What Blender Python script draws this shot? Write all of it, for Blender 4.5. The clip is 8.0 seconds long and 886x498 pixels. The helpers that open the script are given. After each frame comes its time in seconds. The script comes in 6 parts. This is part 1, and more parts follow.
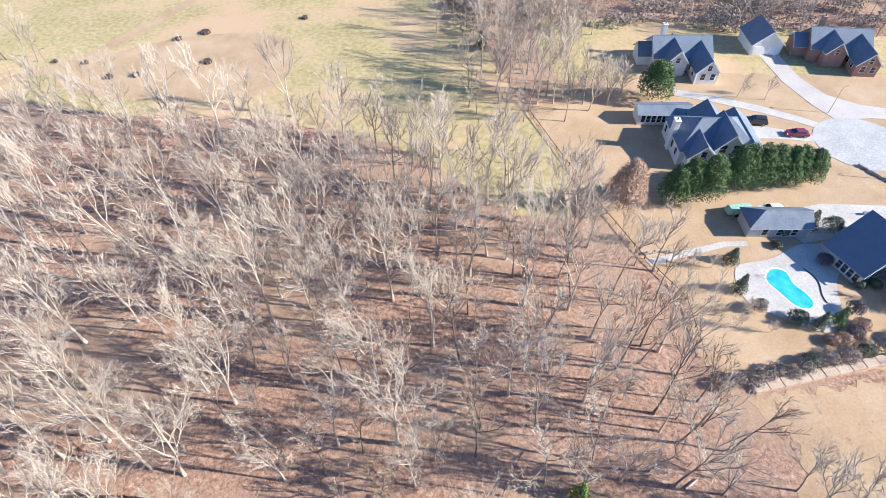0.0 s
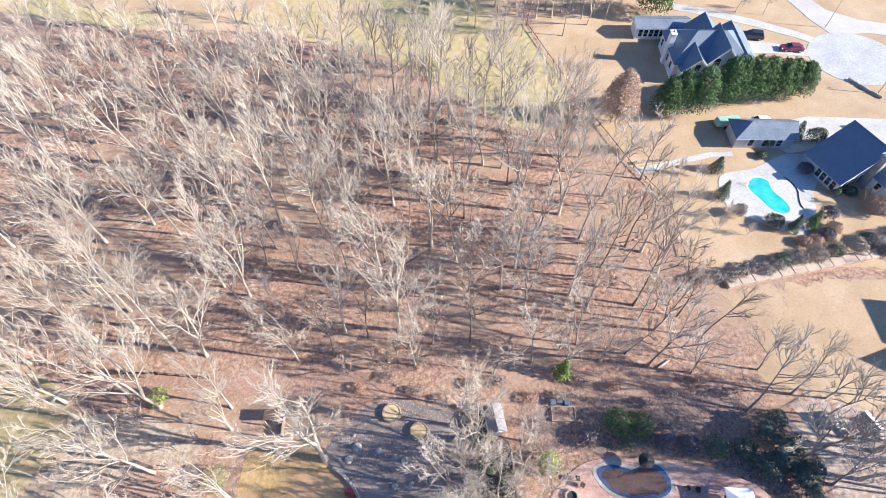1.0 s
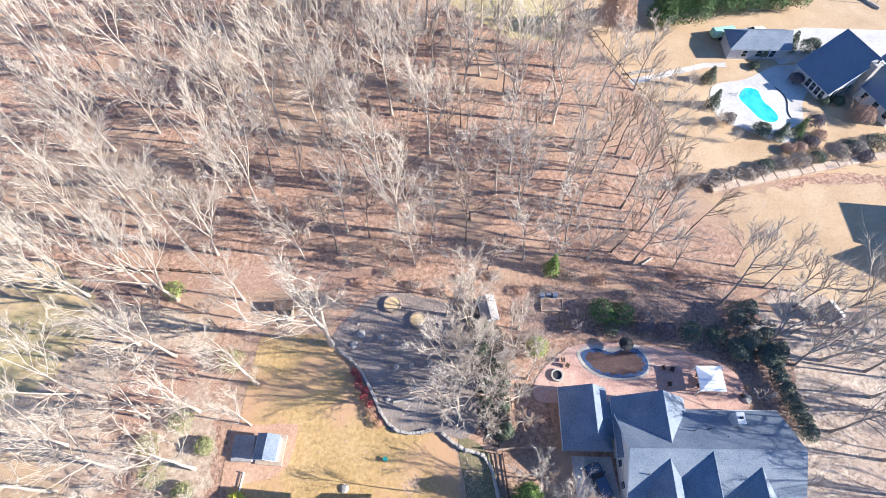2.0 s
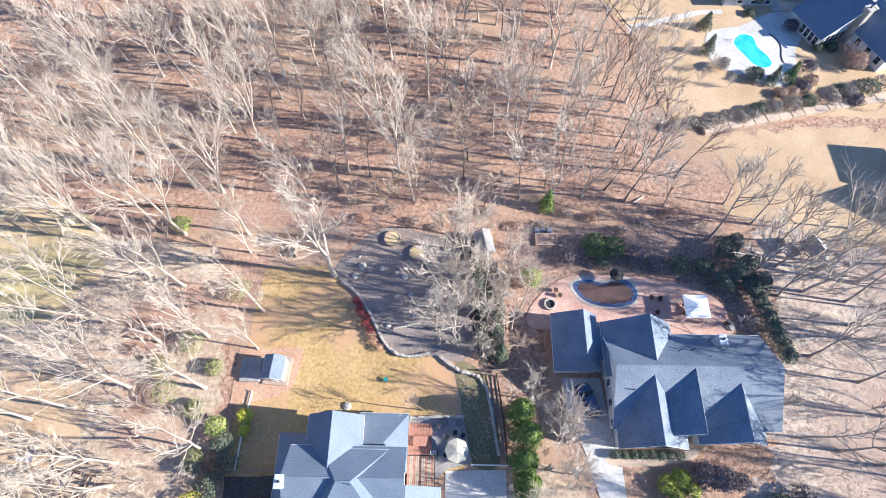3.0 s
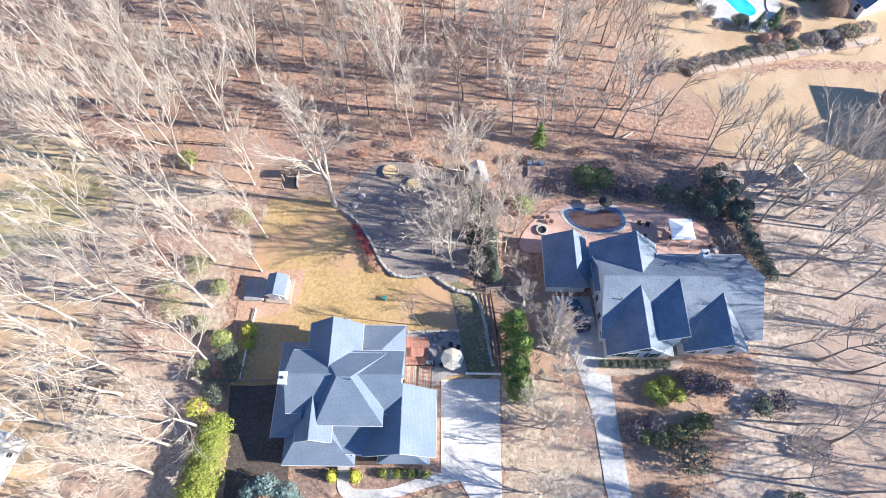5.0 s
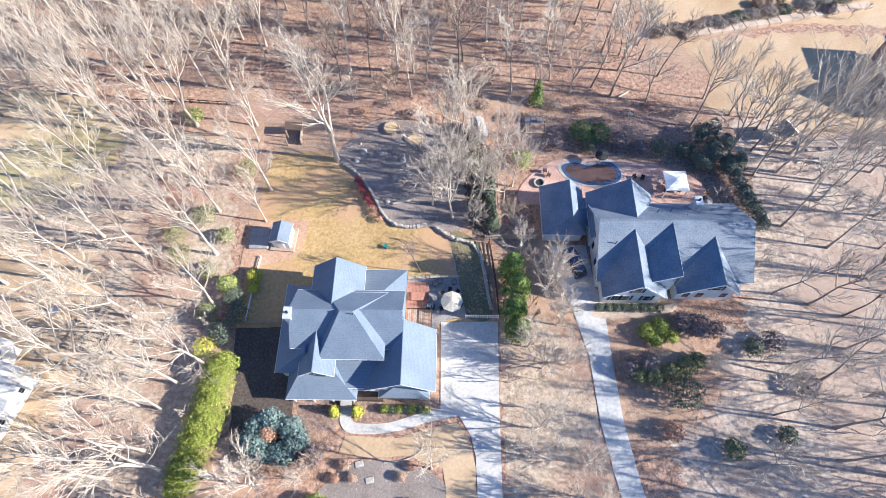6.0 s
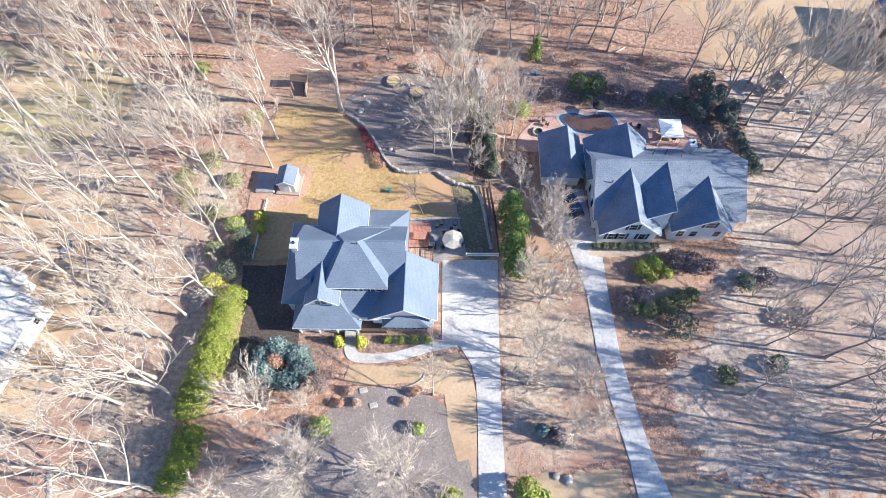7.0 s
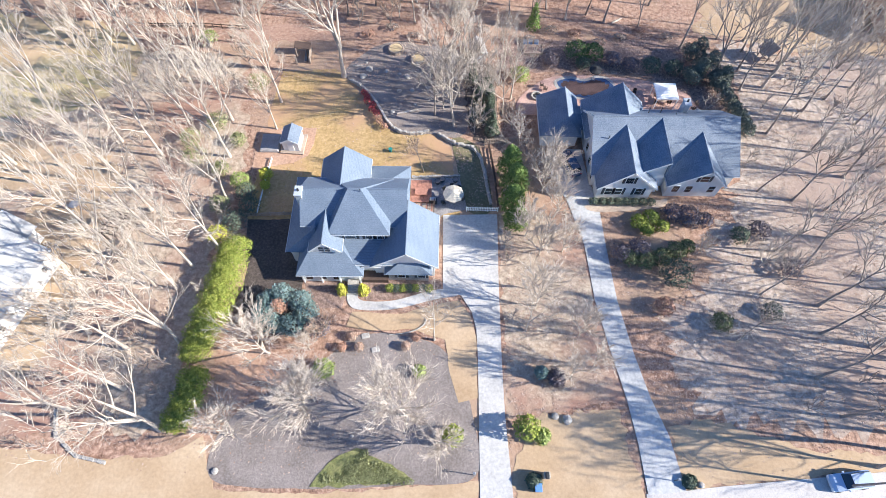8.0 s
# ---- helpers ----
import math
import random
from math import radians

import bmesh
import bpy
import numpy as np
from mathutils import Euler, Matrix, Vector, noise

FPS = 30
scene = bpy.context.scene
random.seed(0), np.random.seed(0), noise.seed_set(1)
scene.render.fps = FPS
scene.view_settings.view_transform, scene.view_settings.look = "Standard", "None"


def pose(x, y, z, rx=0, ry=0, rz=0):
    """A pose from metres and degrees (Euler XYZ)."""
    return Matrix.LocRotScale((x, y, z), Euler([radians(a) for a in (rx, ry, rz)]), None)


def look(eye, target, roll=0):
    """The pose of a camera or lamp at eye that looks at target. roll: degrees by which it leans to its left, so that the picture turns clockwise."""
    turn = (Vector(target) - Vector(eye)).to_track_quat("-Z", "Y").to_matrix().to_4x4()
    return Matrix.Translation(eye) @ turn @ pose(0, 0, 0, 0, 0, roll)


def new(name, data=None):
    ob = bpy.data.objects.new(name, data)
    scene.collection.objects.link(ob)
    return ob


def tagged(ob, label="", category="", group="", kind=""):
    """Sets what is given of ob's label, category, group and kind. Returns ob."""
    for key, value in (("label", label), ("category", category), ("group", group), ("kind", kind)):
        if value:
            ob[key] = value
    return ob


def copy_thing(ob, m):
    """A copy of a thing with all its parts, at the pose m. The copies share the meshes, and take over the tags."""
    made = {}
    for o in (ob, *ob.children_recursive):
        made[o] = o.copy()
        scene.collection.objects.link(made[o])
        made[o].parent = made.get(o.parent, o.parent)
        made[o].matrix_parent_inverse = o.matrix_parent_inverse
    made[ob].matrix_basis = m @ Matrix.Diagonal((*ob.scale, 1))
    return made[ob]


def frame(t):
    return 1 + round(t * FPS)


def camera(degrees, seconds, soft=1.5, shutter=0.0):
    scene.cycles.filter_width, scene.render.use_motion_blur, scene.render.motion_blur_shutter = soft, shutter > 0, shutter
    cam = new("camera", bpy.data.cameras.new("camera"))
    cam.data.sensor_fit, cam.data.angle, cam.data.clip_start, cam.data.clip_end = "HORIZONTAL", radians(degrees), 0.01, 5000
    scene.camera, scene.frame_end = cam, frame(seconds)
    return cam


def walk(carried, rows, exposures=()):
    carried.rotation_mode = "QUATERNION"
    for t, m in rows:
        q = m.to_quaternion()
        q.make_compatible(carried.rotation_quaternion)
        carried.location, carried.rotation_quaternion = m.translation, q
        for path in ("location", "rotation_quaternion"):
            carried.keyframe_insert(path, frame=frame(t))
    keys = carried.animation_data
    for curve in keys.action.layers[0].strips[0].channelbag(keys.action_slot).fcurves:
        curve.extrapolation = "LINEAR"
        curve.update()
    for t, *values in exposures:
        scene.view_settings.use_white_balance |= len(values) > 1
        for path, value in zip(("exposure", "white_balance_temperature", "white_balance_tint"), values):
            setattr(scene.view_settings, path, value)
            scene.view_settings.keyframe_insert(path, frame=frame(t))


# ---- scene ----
cam = camera(77.5, 8.0, soft=0.85)
PATH = [
    (0, (-0.036, 0.031, 72.988), (-0.063, 1.355, 71.489), -0.5),
    (0.4, (0.121, -2.941, 73.424), (0.088, -1.693, 71.861), -0.3),
    (0.5, (0.176, -3.654, 73.467), (0.15, -2.421, 71.892), -0.4),
    (1, (0.383, -7.175, 73.939), (0.359, -6.034, 72.297), -0.4),
    (1.2, (0.417, -8.606, 74.099), (0.393, -7.501, 72.432), -0.5),
    (1.5, (0.557, -10.66, 74.308), (0.536, -9.614, 72.604), -0.4),
    (2, (0.725, -13.974, 74.622), (0.708, -13.022, 72.863), -0.3),
    (2.2, (0.744, -15.378, 74.695), (0.729, -14.464, 72.917), -0.2),
    (3.3, (1.263, -22.397, 74.295), (1.246, -21.525, 72.496), -0.2),
    (3.5, (1.337, -23.538, 74.167), (1.32, -22.663, 72.369), -0.3),
    (4, (1.404, -26.09, 73.727), (1.39, -25.216, 71.928), -0.1),
    (4.5, (1.527, -28.752, 73.23), (1.514, -27.877, 71.432), -0.1),
    (5.8, (1.936, -37.831, 71.463), (1.921, -36.943, 69.671), -0.3),
    (6, (1.944, -39.443, 71.161), (1.928, -38.559, 69.368), -0.3),
    (6.5, (1.898, -43.73, 70.334), (1.883, -42.843, 68.542), -0.2),
    (7, (1.942, -48.045, 69.428), (1.924, -47.156, 67.636), -0.4),
    (7.5, (1.848, -52.247, 68.316), (1.833, -51.351, 66.528), -0.2),
    (8, (1.73, -56.005, 67.085), (1.717, -55.076, 65.314), 0.0),
]
walk(cam, [(t, look(eye, target, roll)) for t, eye, target, roll in PATH], [(0.0, 1.12, 6400, 10), (2.0, 1.33, 6300, 10), (4.0, 1.33, 6250, 9), (8.0, 1.22, 6250, 9)])

# ---- light ----
SUN_EL, SUN_AZ = 27.0, -7.5
sun_dir = Vector((math.cos(radians(SUN_EL)) * math.cos(radians(SUN_AZ)), math.cos(radians(SUN_EL)) * math.sin(radians(SUN_AZ)), math.sin(radians(SUN_EL))))
world = bpy.data.worlds.new("sky")
scene.world = world
world.use_nodes = True
sky = world.node_tree.nodes.new("ShaderNodeTexSky")
sky.sky_type, sky.sun_disc = "NISHITA", False
sky.sun_elevation, sky.sun_rotation = radians(SUN_EL), math.atan2(sun_dir.x, sun_dir.y)
sky.dust_density, sky.air_density, sky.ozone_density = 0.6, 1.2, 2.0
bg = world.node_tree.nodes["Background"]
bg.inputs["Strength"].default_value = 0.073
tint = world.node_tree.nodes.new("ShaderNodeMix")
tint.data_type, tint.blend_type = "RGBA", "MULTIPLY"
tint.inputs[0].default_value, tint.inputs[7].default_value = 1.0, (0.52, 0.87, 1.4, 1)
world.node_tree.links.new(sky.outputs[0], tint.inputs[6])
world.node_tree.links.new(tint.outputs[2], bg.inputs["Color"])
sun = new("sun", bpy.data.lights.new("sun", "SUN"))
sun.data.energy, sun.data.angle, sun.data.color = 5.0, radians(0.6), (1.0, 0.94, 0.86)
sun.matrix_world = look(sun_dir * 200, (0, 0, 0))


# ---- materials ----
def material(name, rough=0.85, metal=0.0):
    m = bpy.data.materials.new(name)
    m.use_nodes = True
    b = m.node_tree.nodes["Principled BSDF"]
    b.inputs["Roughness"].default_value, b.inputs["Metallic"].default_value = rough, metal
    return m, m.node_tree.nodes, m.node_tree.links, b


def noise_node(nodes, links, scale, detail=4.0, rough=0.6, kind="Object"):
    c = nodes.new("ShaderNodeTexCoord")
    n = nodes.new("ShaderNodeTexNoise")
    n.inputs["Scale"].default_value, n.inputs["Detail"].default_value, n.inputs["Roughness"].default_value = scale, detail, rough
    links.new(c.outputs[kind], n.inputs["Vector"])
    return n


def ramp(nodes, links, source, stops):
    r = nodes.new("ShaderNodeValToRGB")
    e = r.color_ramp.elements
    while len(e) < len(stops):
        e.new(0.5)
    for el, (pos, col) in zip(e, stops):
        el.position, el.color = pos, (*col, 1)
    links.new(source, r.inputs[0])
    return r


def mixed(nodes, links, a, b, fac, mode="MIX"):
    m = nodes.new("ShaderNodeMix")
    m.data_type, m.blend_type = "RGBA", mode
    for sock, v in ((m.inputs[0], fac), (m.inputs[6], a), (m.inputs[7], b)):
        if isinstance(v, (int, float)):
            sock.default_value = v
        elif isinstance(v, tuple):
            sock.default_value = (*v, 1)
        else:
            links.new(v, sock)
    return m.outputs[2]


def bumped(nodes, links, b, source, strength, dist):
    n = nodes.new("ShaderNodeBump")
    n.inputs["Strength"].default_value, n.inputs["Distance"].default_value = strength, dist
    links.new(source, n.inputs["Height"])
    links.new(n.outputs[0], b.inputs["Normal"])


def speckled(name, dark, mid, light, big=0.08, small=2.5, rough=0.9, bump=0.3, dist=0.05, fine=0.5, kind="Object", patch=None, patch_scale=0.03):
    """Two scales of variation: wide patches and fine grain; patch: a third, very wide colour."""
    m, nodes, links, b = material(name, rough)
    n1 = noise_node(nodes, links, big, 6, 0.62, kind)
    n2 = noise_node(nodes, links, small, 5, 0.7, kind)
    c1 = ramp(nodes, links, n1.outputs[0], [(0.3, dark), (0.5, mid), (0.72, light)])
    c2 = ramp(nodes, links, n2.outputs[0], [(0.32, tuple(v * 0.45 for v in dark)), (0.5, mid), (0.7, tuple(min(v * 1.35, 0.9) for v in light))])
    col = mixed(nodes, links, c1.outputs[0], c2.outputs[0], fine)
    if patch:
        n3 = noise_node(nodes, links, patch_scale, 5, 0.6, kind)
        f = ramp(nodes, links, n3.outputs[0], [(0.48, (0, 0, 0)), (0.62, (1, 1, 1))])
        col = mixed(nodes, links, col, patch, f.outputs[0])
    links.new(col, b.inputs["Base Color"])
    if bump:
        bumped(nodes, links, b, n2.outputs[0], bump, dist)
    return m


def plain(name, col, rough=0.6, metal=0.0, vary=0.25, scale=3.0, kind="Object"):
    m, nodes, links, b = material(name, rough, metal)
    n = noise_node(nodes, links, scale, 5, 0.65, kind)
    r = ramp(nodes, links, n.outputs[0], [(0.3, tuple(c * (1 - vary) for c in col)), (0.7, tuple(min(0.95, c * (1 + vary)) for c in col))])
    links.new(r.outputs[0], b.inputs["Base Color"])
    return m


def leafy(name, dark, light):
    m, nodes, links, b = material(name, 0.75)
    g = nodes.new("ShaderNodeNewGeometry")
    r = ramp(nodes, links, g.outputs["Random Per Island"], [(0.0, dark), (1.0, light)])
    n = noise_node(nodes, links, 1.3, 3)
    shade = ramp(nodes, links, n.outputs[0], [(0.4, (0, 0, 0)), (0.8, (0.6, 0.6, 0.6))])
    col = mixed(nodes, links, r.outputs[0], dark, shade.outputs[0], "MIX")
    links.new(col, b.inputs["Base Color"])
    return m


def shingles(name, dark, light):
    m, nodes, links, b = material(name, 0.8)
    c = nodes.new("ShaderNodeTexCoord")
    n1 = noise_node(nodes, links, 0.35, 5)
    n2 = noise_node(nodes, links, 6.0, 4, 0.7)
    w = nodes.new("ShaderNodeTexWave")
    w.wave_type, w.bands_direction, w.wave_profile = "BANDS", "Z", "SAW"
    w.inputs["Scale"].default_value, w.inputs["Distortion"].default_value = 2.2, 0.4
    links.new(c.outputs["Object"], w.inputs["Vector"])
    c1 = ramp(nodes, links, n1.outputs[0], [(0.3, dark), (0.7, light)])
    c2 = ramp(nodes, links, n2.outputs[0], [(0.3, tuple(v * 0.7 for v in dark)), (0.7, tuple(v * 1.2 for v in light))])
    col = mixed(nodes, links, c1.outputs[0], c2.outputs[0], 0.45)
    col = mixed(nodes, links, col, ramp(nodes, links, w.outputs[0], [(0.0, (0.72, 0.72, 0.72)), (0.25, (1, 1, 1))]).outputs[0], 0.6, "MULTIPLY")
    links.new(col, b.inputs["Base Color"])
    bumped(nodes, links, b, w.outputs[0], 0.4, 0.02)
    return m


def siding(name, col, step=6.0):
    m, nodes, links, b = material(name, 0.6)
    c = nodes.new("ShaderNodeTexCoord")
    w = nodes.new("ShaderNodeTexWave")
    w.wave_type, w.bands_direction, w.wave_profile = "BANDS", "Z", "SAW"
    w.inputs["Scale"].default_value = step / 3.0
    links.new(c.outputs["Object"], w.inputs["Vector"])
    n = noise_node(nodes, links, 0.8, 5)
    r = ramp(nodes, links, n.outputs[0], [(0.3, tuple(v * 0.88 for v in col)), (0.7, col)])
    links.new(r.outputs[0], b.inputs["Base Color"])
    bumped(nodes, links, b, w.outputs[0], 0.5, 0.02)
    return m


LITTER = speckled("leaf_litter", (0.165, 0.083, 0.055), (0.34, 0.202, 0.138), (0.5, 0.342, 0.248), 0.11, 1.5, 0.95, 1.0, 0.15, 0.75, patch=(0.4, 0.27, 0.18), patch_scale=0.045)
WESTFLOOR = speckled("pale_woodland_floor", (0.28, 0.195, 0.14), (0.42, 0.325, 0.235), (0.54, 0.45, 0.345), 0.13, 1.6, 0.95, 0.9, 0.12, 0.6, patch=(0.35, 0.2, 0.14), patch_scale=0.06)
EASTFLOOR = speckled("tan_woodland_floor", (0.26, 0.186, 0.142), (0.42, 0.33, 0.26), (0.55, 0.46, 0.375), 0.12, 1.5, 0.95, 0.9, 0.12, 0.65, patch=(0.36, 0.262, 0.205), patch_scale=0.05)
TANPATH = speckled("tan_path", (0.38, 0.28, 0.21), (0.48, 0.37, 0.28), (0.57, 0.46, 0.36), 0.3, 3.0, 0.85, 0.1, 0.01, 0.3)
# brown soil of the beds; behind the patio its darkness paints tree shade
SOIL_AND_SHADE = speckled("dark_soil_and_painted_shade", (0.14, 0.088, 0.068), (0.25, 0.165, 0.13), (0.38, 0.27, 0.215), 0.25, 2.0, 0.95, 0.9, 0.12, 0.6)
# near-black mulch: the shade on the ground is part of this colour
MULCH_PAINTED_SHADE = speckled("mulch_with_painted_shade", (0.05, 0.038, 0.032), (0.085, 0.066, 0.056), (0.135, 0.108, 0.092), 0.3, 3.0, 0.95, 0.7, 0.08, 0.5)
TRACK = speckled("brown_earth", (0.24, 0.14, 0.095), (0.34, 0.205, 0.145), (0.44, 0.29, 0.215), 0.15, 2.0, 0.95, 0.6, 0.08, 0.5)
PASTURE = speckled("pasture_grass", (0.33, 0.26, 0.12), (0.42, 0.345, 0.165), (0.52, 0.39, 0.22), 0.05, 0.8, 0.95, 0.6, 0.1, 0.42, patch=(0.53, 0.36, 0.22), patch_scale=0.025)
DORMANT = speckled("dormant_lawn", (0.36, 0.24, 0.135), (0.45, 0.315, 0.19), (0.53, 0.395, 0.26), 0.12, 2.6, 0.95, 0.25, 0.04, 0.2)
GREENLAWN = speckled("patchy_lawn", (0.28, 0.18, 0.07), (0.42, 0.28, 0.12), (0.52, 0.36, 0.19), 0.2, 2.0, 0.95, 0.5, 0.06, 0.45, patch=(0.45, 0.275, 0.155), patch_scale=0.09)
# grass darkened in its base colour to carry the patio strip's shade
LAWN_PAINTED_SHADE = speckled("grass_with_painted_shade", (0.1, 0.1, 0.05), (0.17, 0.15, 0.08), (0.25, 0.2, 0.12), 0.3, 3, 0.95, 0.3, 0.04, 0.4)
MULCH = speckled("grey_mulch", (0.145, 0.118, 0.103), (0.225, 0.187, 0.165), (0.31, 0.262, 0.235), 0.25, 4.0, 0.95, 0.6, 0.06, 0.32)
CLAY = speckled("red_clay", (0.33, 0.19, 0.12), (0.44, 0.27, 0.18), (0.52, 0.35, 0.25), 0.2, 3, 0.95, 0.4, 0.05, 0.4)
CONCRETE = speckled("concrete", (0.38, 0.355, 0.325), (0.49, 0.465, 0.43), (0.58, 0.555, 0.515), 0.2, 3.0, 0.8, 0.1, 0.01, 0.3)
OLDCONCRETE = speckled("weathered_concrete", (0.33, 0.33, 0.325), (0.43, 0.425, 0.41), (0.54, 0.52, 0.495), 0.25, 2.5, 0.8, 0.1, 0.01, 0.35)
ASPHALT = speckled("pale_road", (0.42, 0.38, 0.35), (0.5, 0.46, 0.42), (0.56, 0.52, 0.48), 0.15, 6, 0.85, 0.1, 0.01, 0.3)
BRICKPAVE = speckled("brick_paving", (0.36, 0.2, 0.16), (0.48, 0.3, 0.24), (0.56, 0.4, 0.33), 0.4, 5, 0.85, 0.2, 0.02, 0.4)
DARKPAVE = speckled("grey_paving", (0.2, 0.18, 0.18), (0.28, 0.26, 0.25), (0.36, 0.33, 0.32), 0.5, 4, 0.85, 0.2, 0.02, 0.4)
STONE = speckled("field_stone", (0.26, 0.23, 0.2), (0.38, 0.35, 0.31), (0.5, 0.46, 0.41), 0.9, 5, 0.9, 0.5, 0.04, 0.4)
IVY = speckled("ivy_cover", (0.09, 0.09, 0.03), (0.17, 0.18, 0.06), (0.27, 0.24, 0.1), 0.5, 4, 0.9, 0.9, 0.1, 0.5)
ROOF_BLUE = shingles("blue_grey_shingles", (0.112, 0.15, 0.2), (0.188, 0.23, 0.284))
ROOF_GREY = shingles("mottled_grey_shingles", (0.075, 0.113, 0.168), (0.245, 0.28, 0.325))
ROOF_PALE = shingles("pale_shingles", (0.36, 0.35, 0.34), (0.48, 0.47, 0.45))
WHITE_SIDING = siding("white_siding", (0.78, 0.77, 0.74))
GREY_SIDING = siding("grey_siding", (0.5, 0.52, 0.53))
BRICK = speckled("red_brick", (0.28, 0.15, 0.11), (0.38, 0.22, 0.17), (0.46, 0.3, 0.24), 0.8, 6, 0.9, 0.3, 0.02, 0.5)
TRIM = plain("white_trim", (0.8, 0.8, 0.78), 0.5, vary=0.06)
DARKWOOD = plain("dark_wood", (0.075, 0.048, 0.037), 0.85)
WOOD = plain("weathered_wood", (0.36, 0.28, 0.22), 0.85)
REDWOOD = plain("red_deck_boards", (0.36, 0.17, 0.12), 0.75)
SHUTTER = plain("dark_shutter", (0.03, 0.035, 0.045), 0.5)
BLACK = plain("black_metal", (0.03, 0.03, 0.03), 0.5)
GUTTER = plain("grey_gutter", (0.5, 0.53, 0.56), 0.5, vary=0.1)
METAL = plain("grey_metal", (0.4, 0.4, 0.4), 0.4, 0.8)
BARK_PALE = speckled("pale_bark", (0.34, 0.275, 0.215), (0.49, 0.415, 0.34), (0.6, 0.525, 0.44), 0.6, 6, 0.9, 0.4, 0.03, 0.4)
BARK_GREY = speckled("grey_bark", (0.19, 0.15, 0.13), (0.29, 0.245, 0.21), (0.38, 0.33, 0.285), 0.6, 6, 0.9, 0.4, 0.03, 0.4)
BARK_DARK = speckled("dark_bark", (0.1, 0.075, 0.06), (0.16, 0.125, 0.105), (0.22, 0.18, 0.15), 0.6, 6, 0.9, 0.4, 0.03, 0.4)
TWIG_PALE = plain("pale_twigs", (0.51, 0.428, 0.342), 0.9, vary=0.2, scale=0.6)
TWIG_WHITE = plain("whitish_twigs", (0.54, 0.46, 0.38), 0.9, vary=0.15, scale=0.6)
TWIG_GREY = plain("grey_twigs", (0.56, 0.475, 0.385), 0.9, vary=0.2, scale=0.6)
TWIG_TAN = plain("tan_twigs", (0.45, 0.325, 0.24), 0.9, vary=0.2, scale=0.6)
EVERGREEN = leafy("evergreen_leaves", (0.03, 0.075, 0.02), (0.13, 0.21, 0.06))
HEDGE = leafy("yellow_green_leaves", (0.13, 0.18, 0.02), (0.45, 0.46, 0.09))
HOLLY = leafy("holly_leaves", (0.055, 0.078, 0.05), (0.16, 0.19, 0.125))
MAGNOLIA = leafy("bright_green_leaves", (0.06, 0.115, 0.018), (0.26, 0.35, 0.085))
BLUECEDAR = leafy("blue_green_needles", (0.09, 0.15, 0.135), (0.27, 0.36, 0.33))
GOLD = leafy("golden_leaves", (0.36, 0.36, 0.04), (0.62, 0.58, 0.1))
RUSSET = leafy("russet_leaves", (0.33, 0.17, 0.11), (0.55, 0.34, 0.24))
SALMON = leafy("rusty_dead_leaves", (0.36, 0.225, 0.155), (0.58, 0.42, 0.315))
CRIMSON = leafy("crimson_leaves", (0.25, 0.03, 0.04), (0.5, 0.09, 0.09))
BRUSH = leafy("grey_brush_twigs", (0.2, 0.165, 0.14), (0.42, 0.36, 0.31))
FALLEN = leafy("fallen_leaves", (0.3, 0.18, 0.12), (0.58, 0.44, 0.35))
OLIVE = leafy("olive_green_leaves", (0.15, 0.16, 0.06), (0.36, 0.36, 0.17))
GREYGREEN = leafy("grey_green_leaves", (0.085, 0.105, 0.08), (0.2, 0.22, 0.165))
OLIVEDARK = leafy("dark_olive_leaves", (0.085, 0.1, 0.04), (0.22, 0.235, 0.1))
PLUM = leafy("grey_purple_twiggy_leaves", (0.1, 0.08, 0.09), (0.24, 0.2, 0.21))
LIMEGREEN = leafy("fresh_green_leaves", (0.18, 0.24, 0.05), (0.42, 0.46, 0.15))


def glass(name, col, rough=0.05):
    m, nodes, links, b = material(name, rough)
    b.inputs["Base Color"].default_value = (*col, 1)
    b.inputs["Specular IOR Level"].default_value = 0.8
    return m


PANE = glass("window_glass", (0.03, 0.04, 0.05))


def pool_water(name, shallow, deep):
    m, nodes, links, b = material(name, 0.06)
    n = noise_node(nodes, links, 0.4, 3)
    r = ramp(nodes, links, n.outputs[0], [(0.35, deep), (0.65, shallow)])
    links.new(r.outputs[0], b.inputs["Base Color"])
    w = noise_node(nodes, links, 3.0, 3)
    bumped(nodes, links, b, w.outputs[0], 0.15, 0.03)
    return m


WATER = pool_water("pool_water", (0.07, 0.56, 0.72), (0.02, 0.38, 0.6))


def paint(name, col):
    m, nodes, links, b = material(name, 0.3)
    b.inputs["Base Color"].default_value = (*col, 1)
    b.inputs["Coat Weight"].default_value = 0.6
    return m


# ---- mesh helpers ----
def part(name, bm, mat, parent=None, label="", smooth=False):
    """Links a bmesh, or (vertices, faces), as one mesh object under parent."""
    me = bpy.data.meshes.new(name)
    if isinstance(bm, tuple):
        me.from_pydata(bm[0], [], bm[1])
    else:
        bm.normal_update()
        bm.to_mesh(me)
        bm.free()
    if smooth:
        me.polygons.foreach_set("use_smooth", [True] * len(me.polygons))
    me.materials.append(mat)
    ob = new(name, me)
    if parent:
        ob.parent = parent
    if label:
        ob["label"] = label
    return ob


def thing(name, label, category, at=(0, 0, 0), rz=0.0, group="", kind=""):
    ob = new(name)
    ob.empty_display_size = 0.2
    ob.matrix_world = pose(*at, 0, 0, rz)
    return tagged(ob, label, category, group, kind)


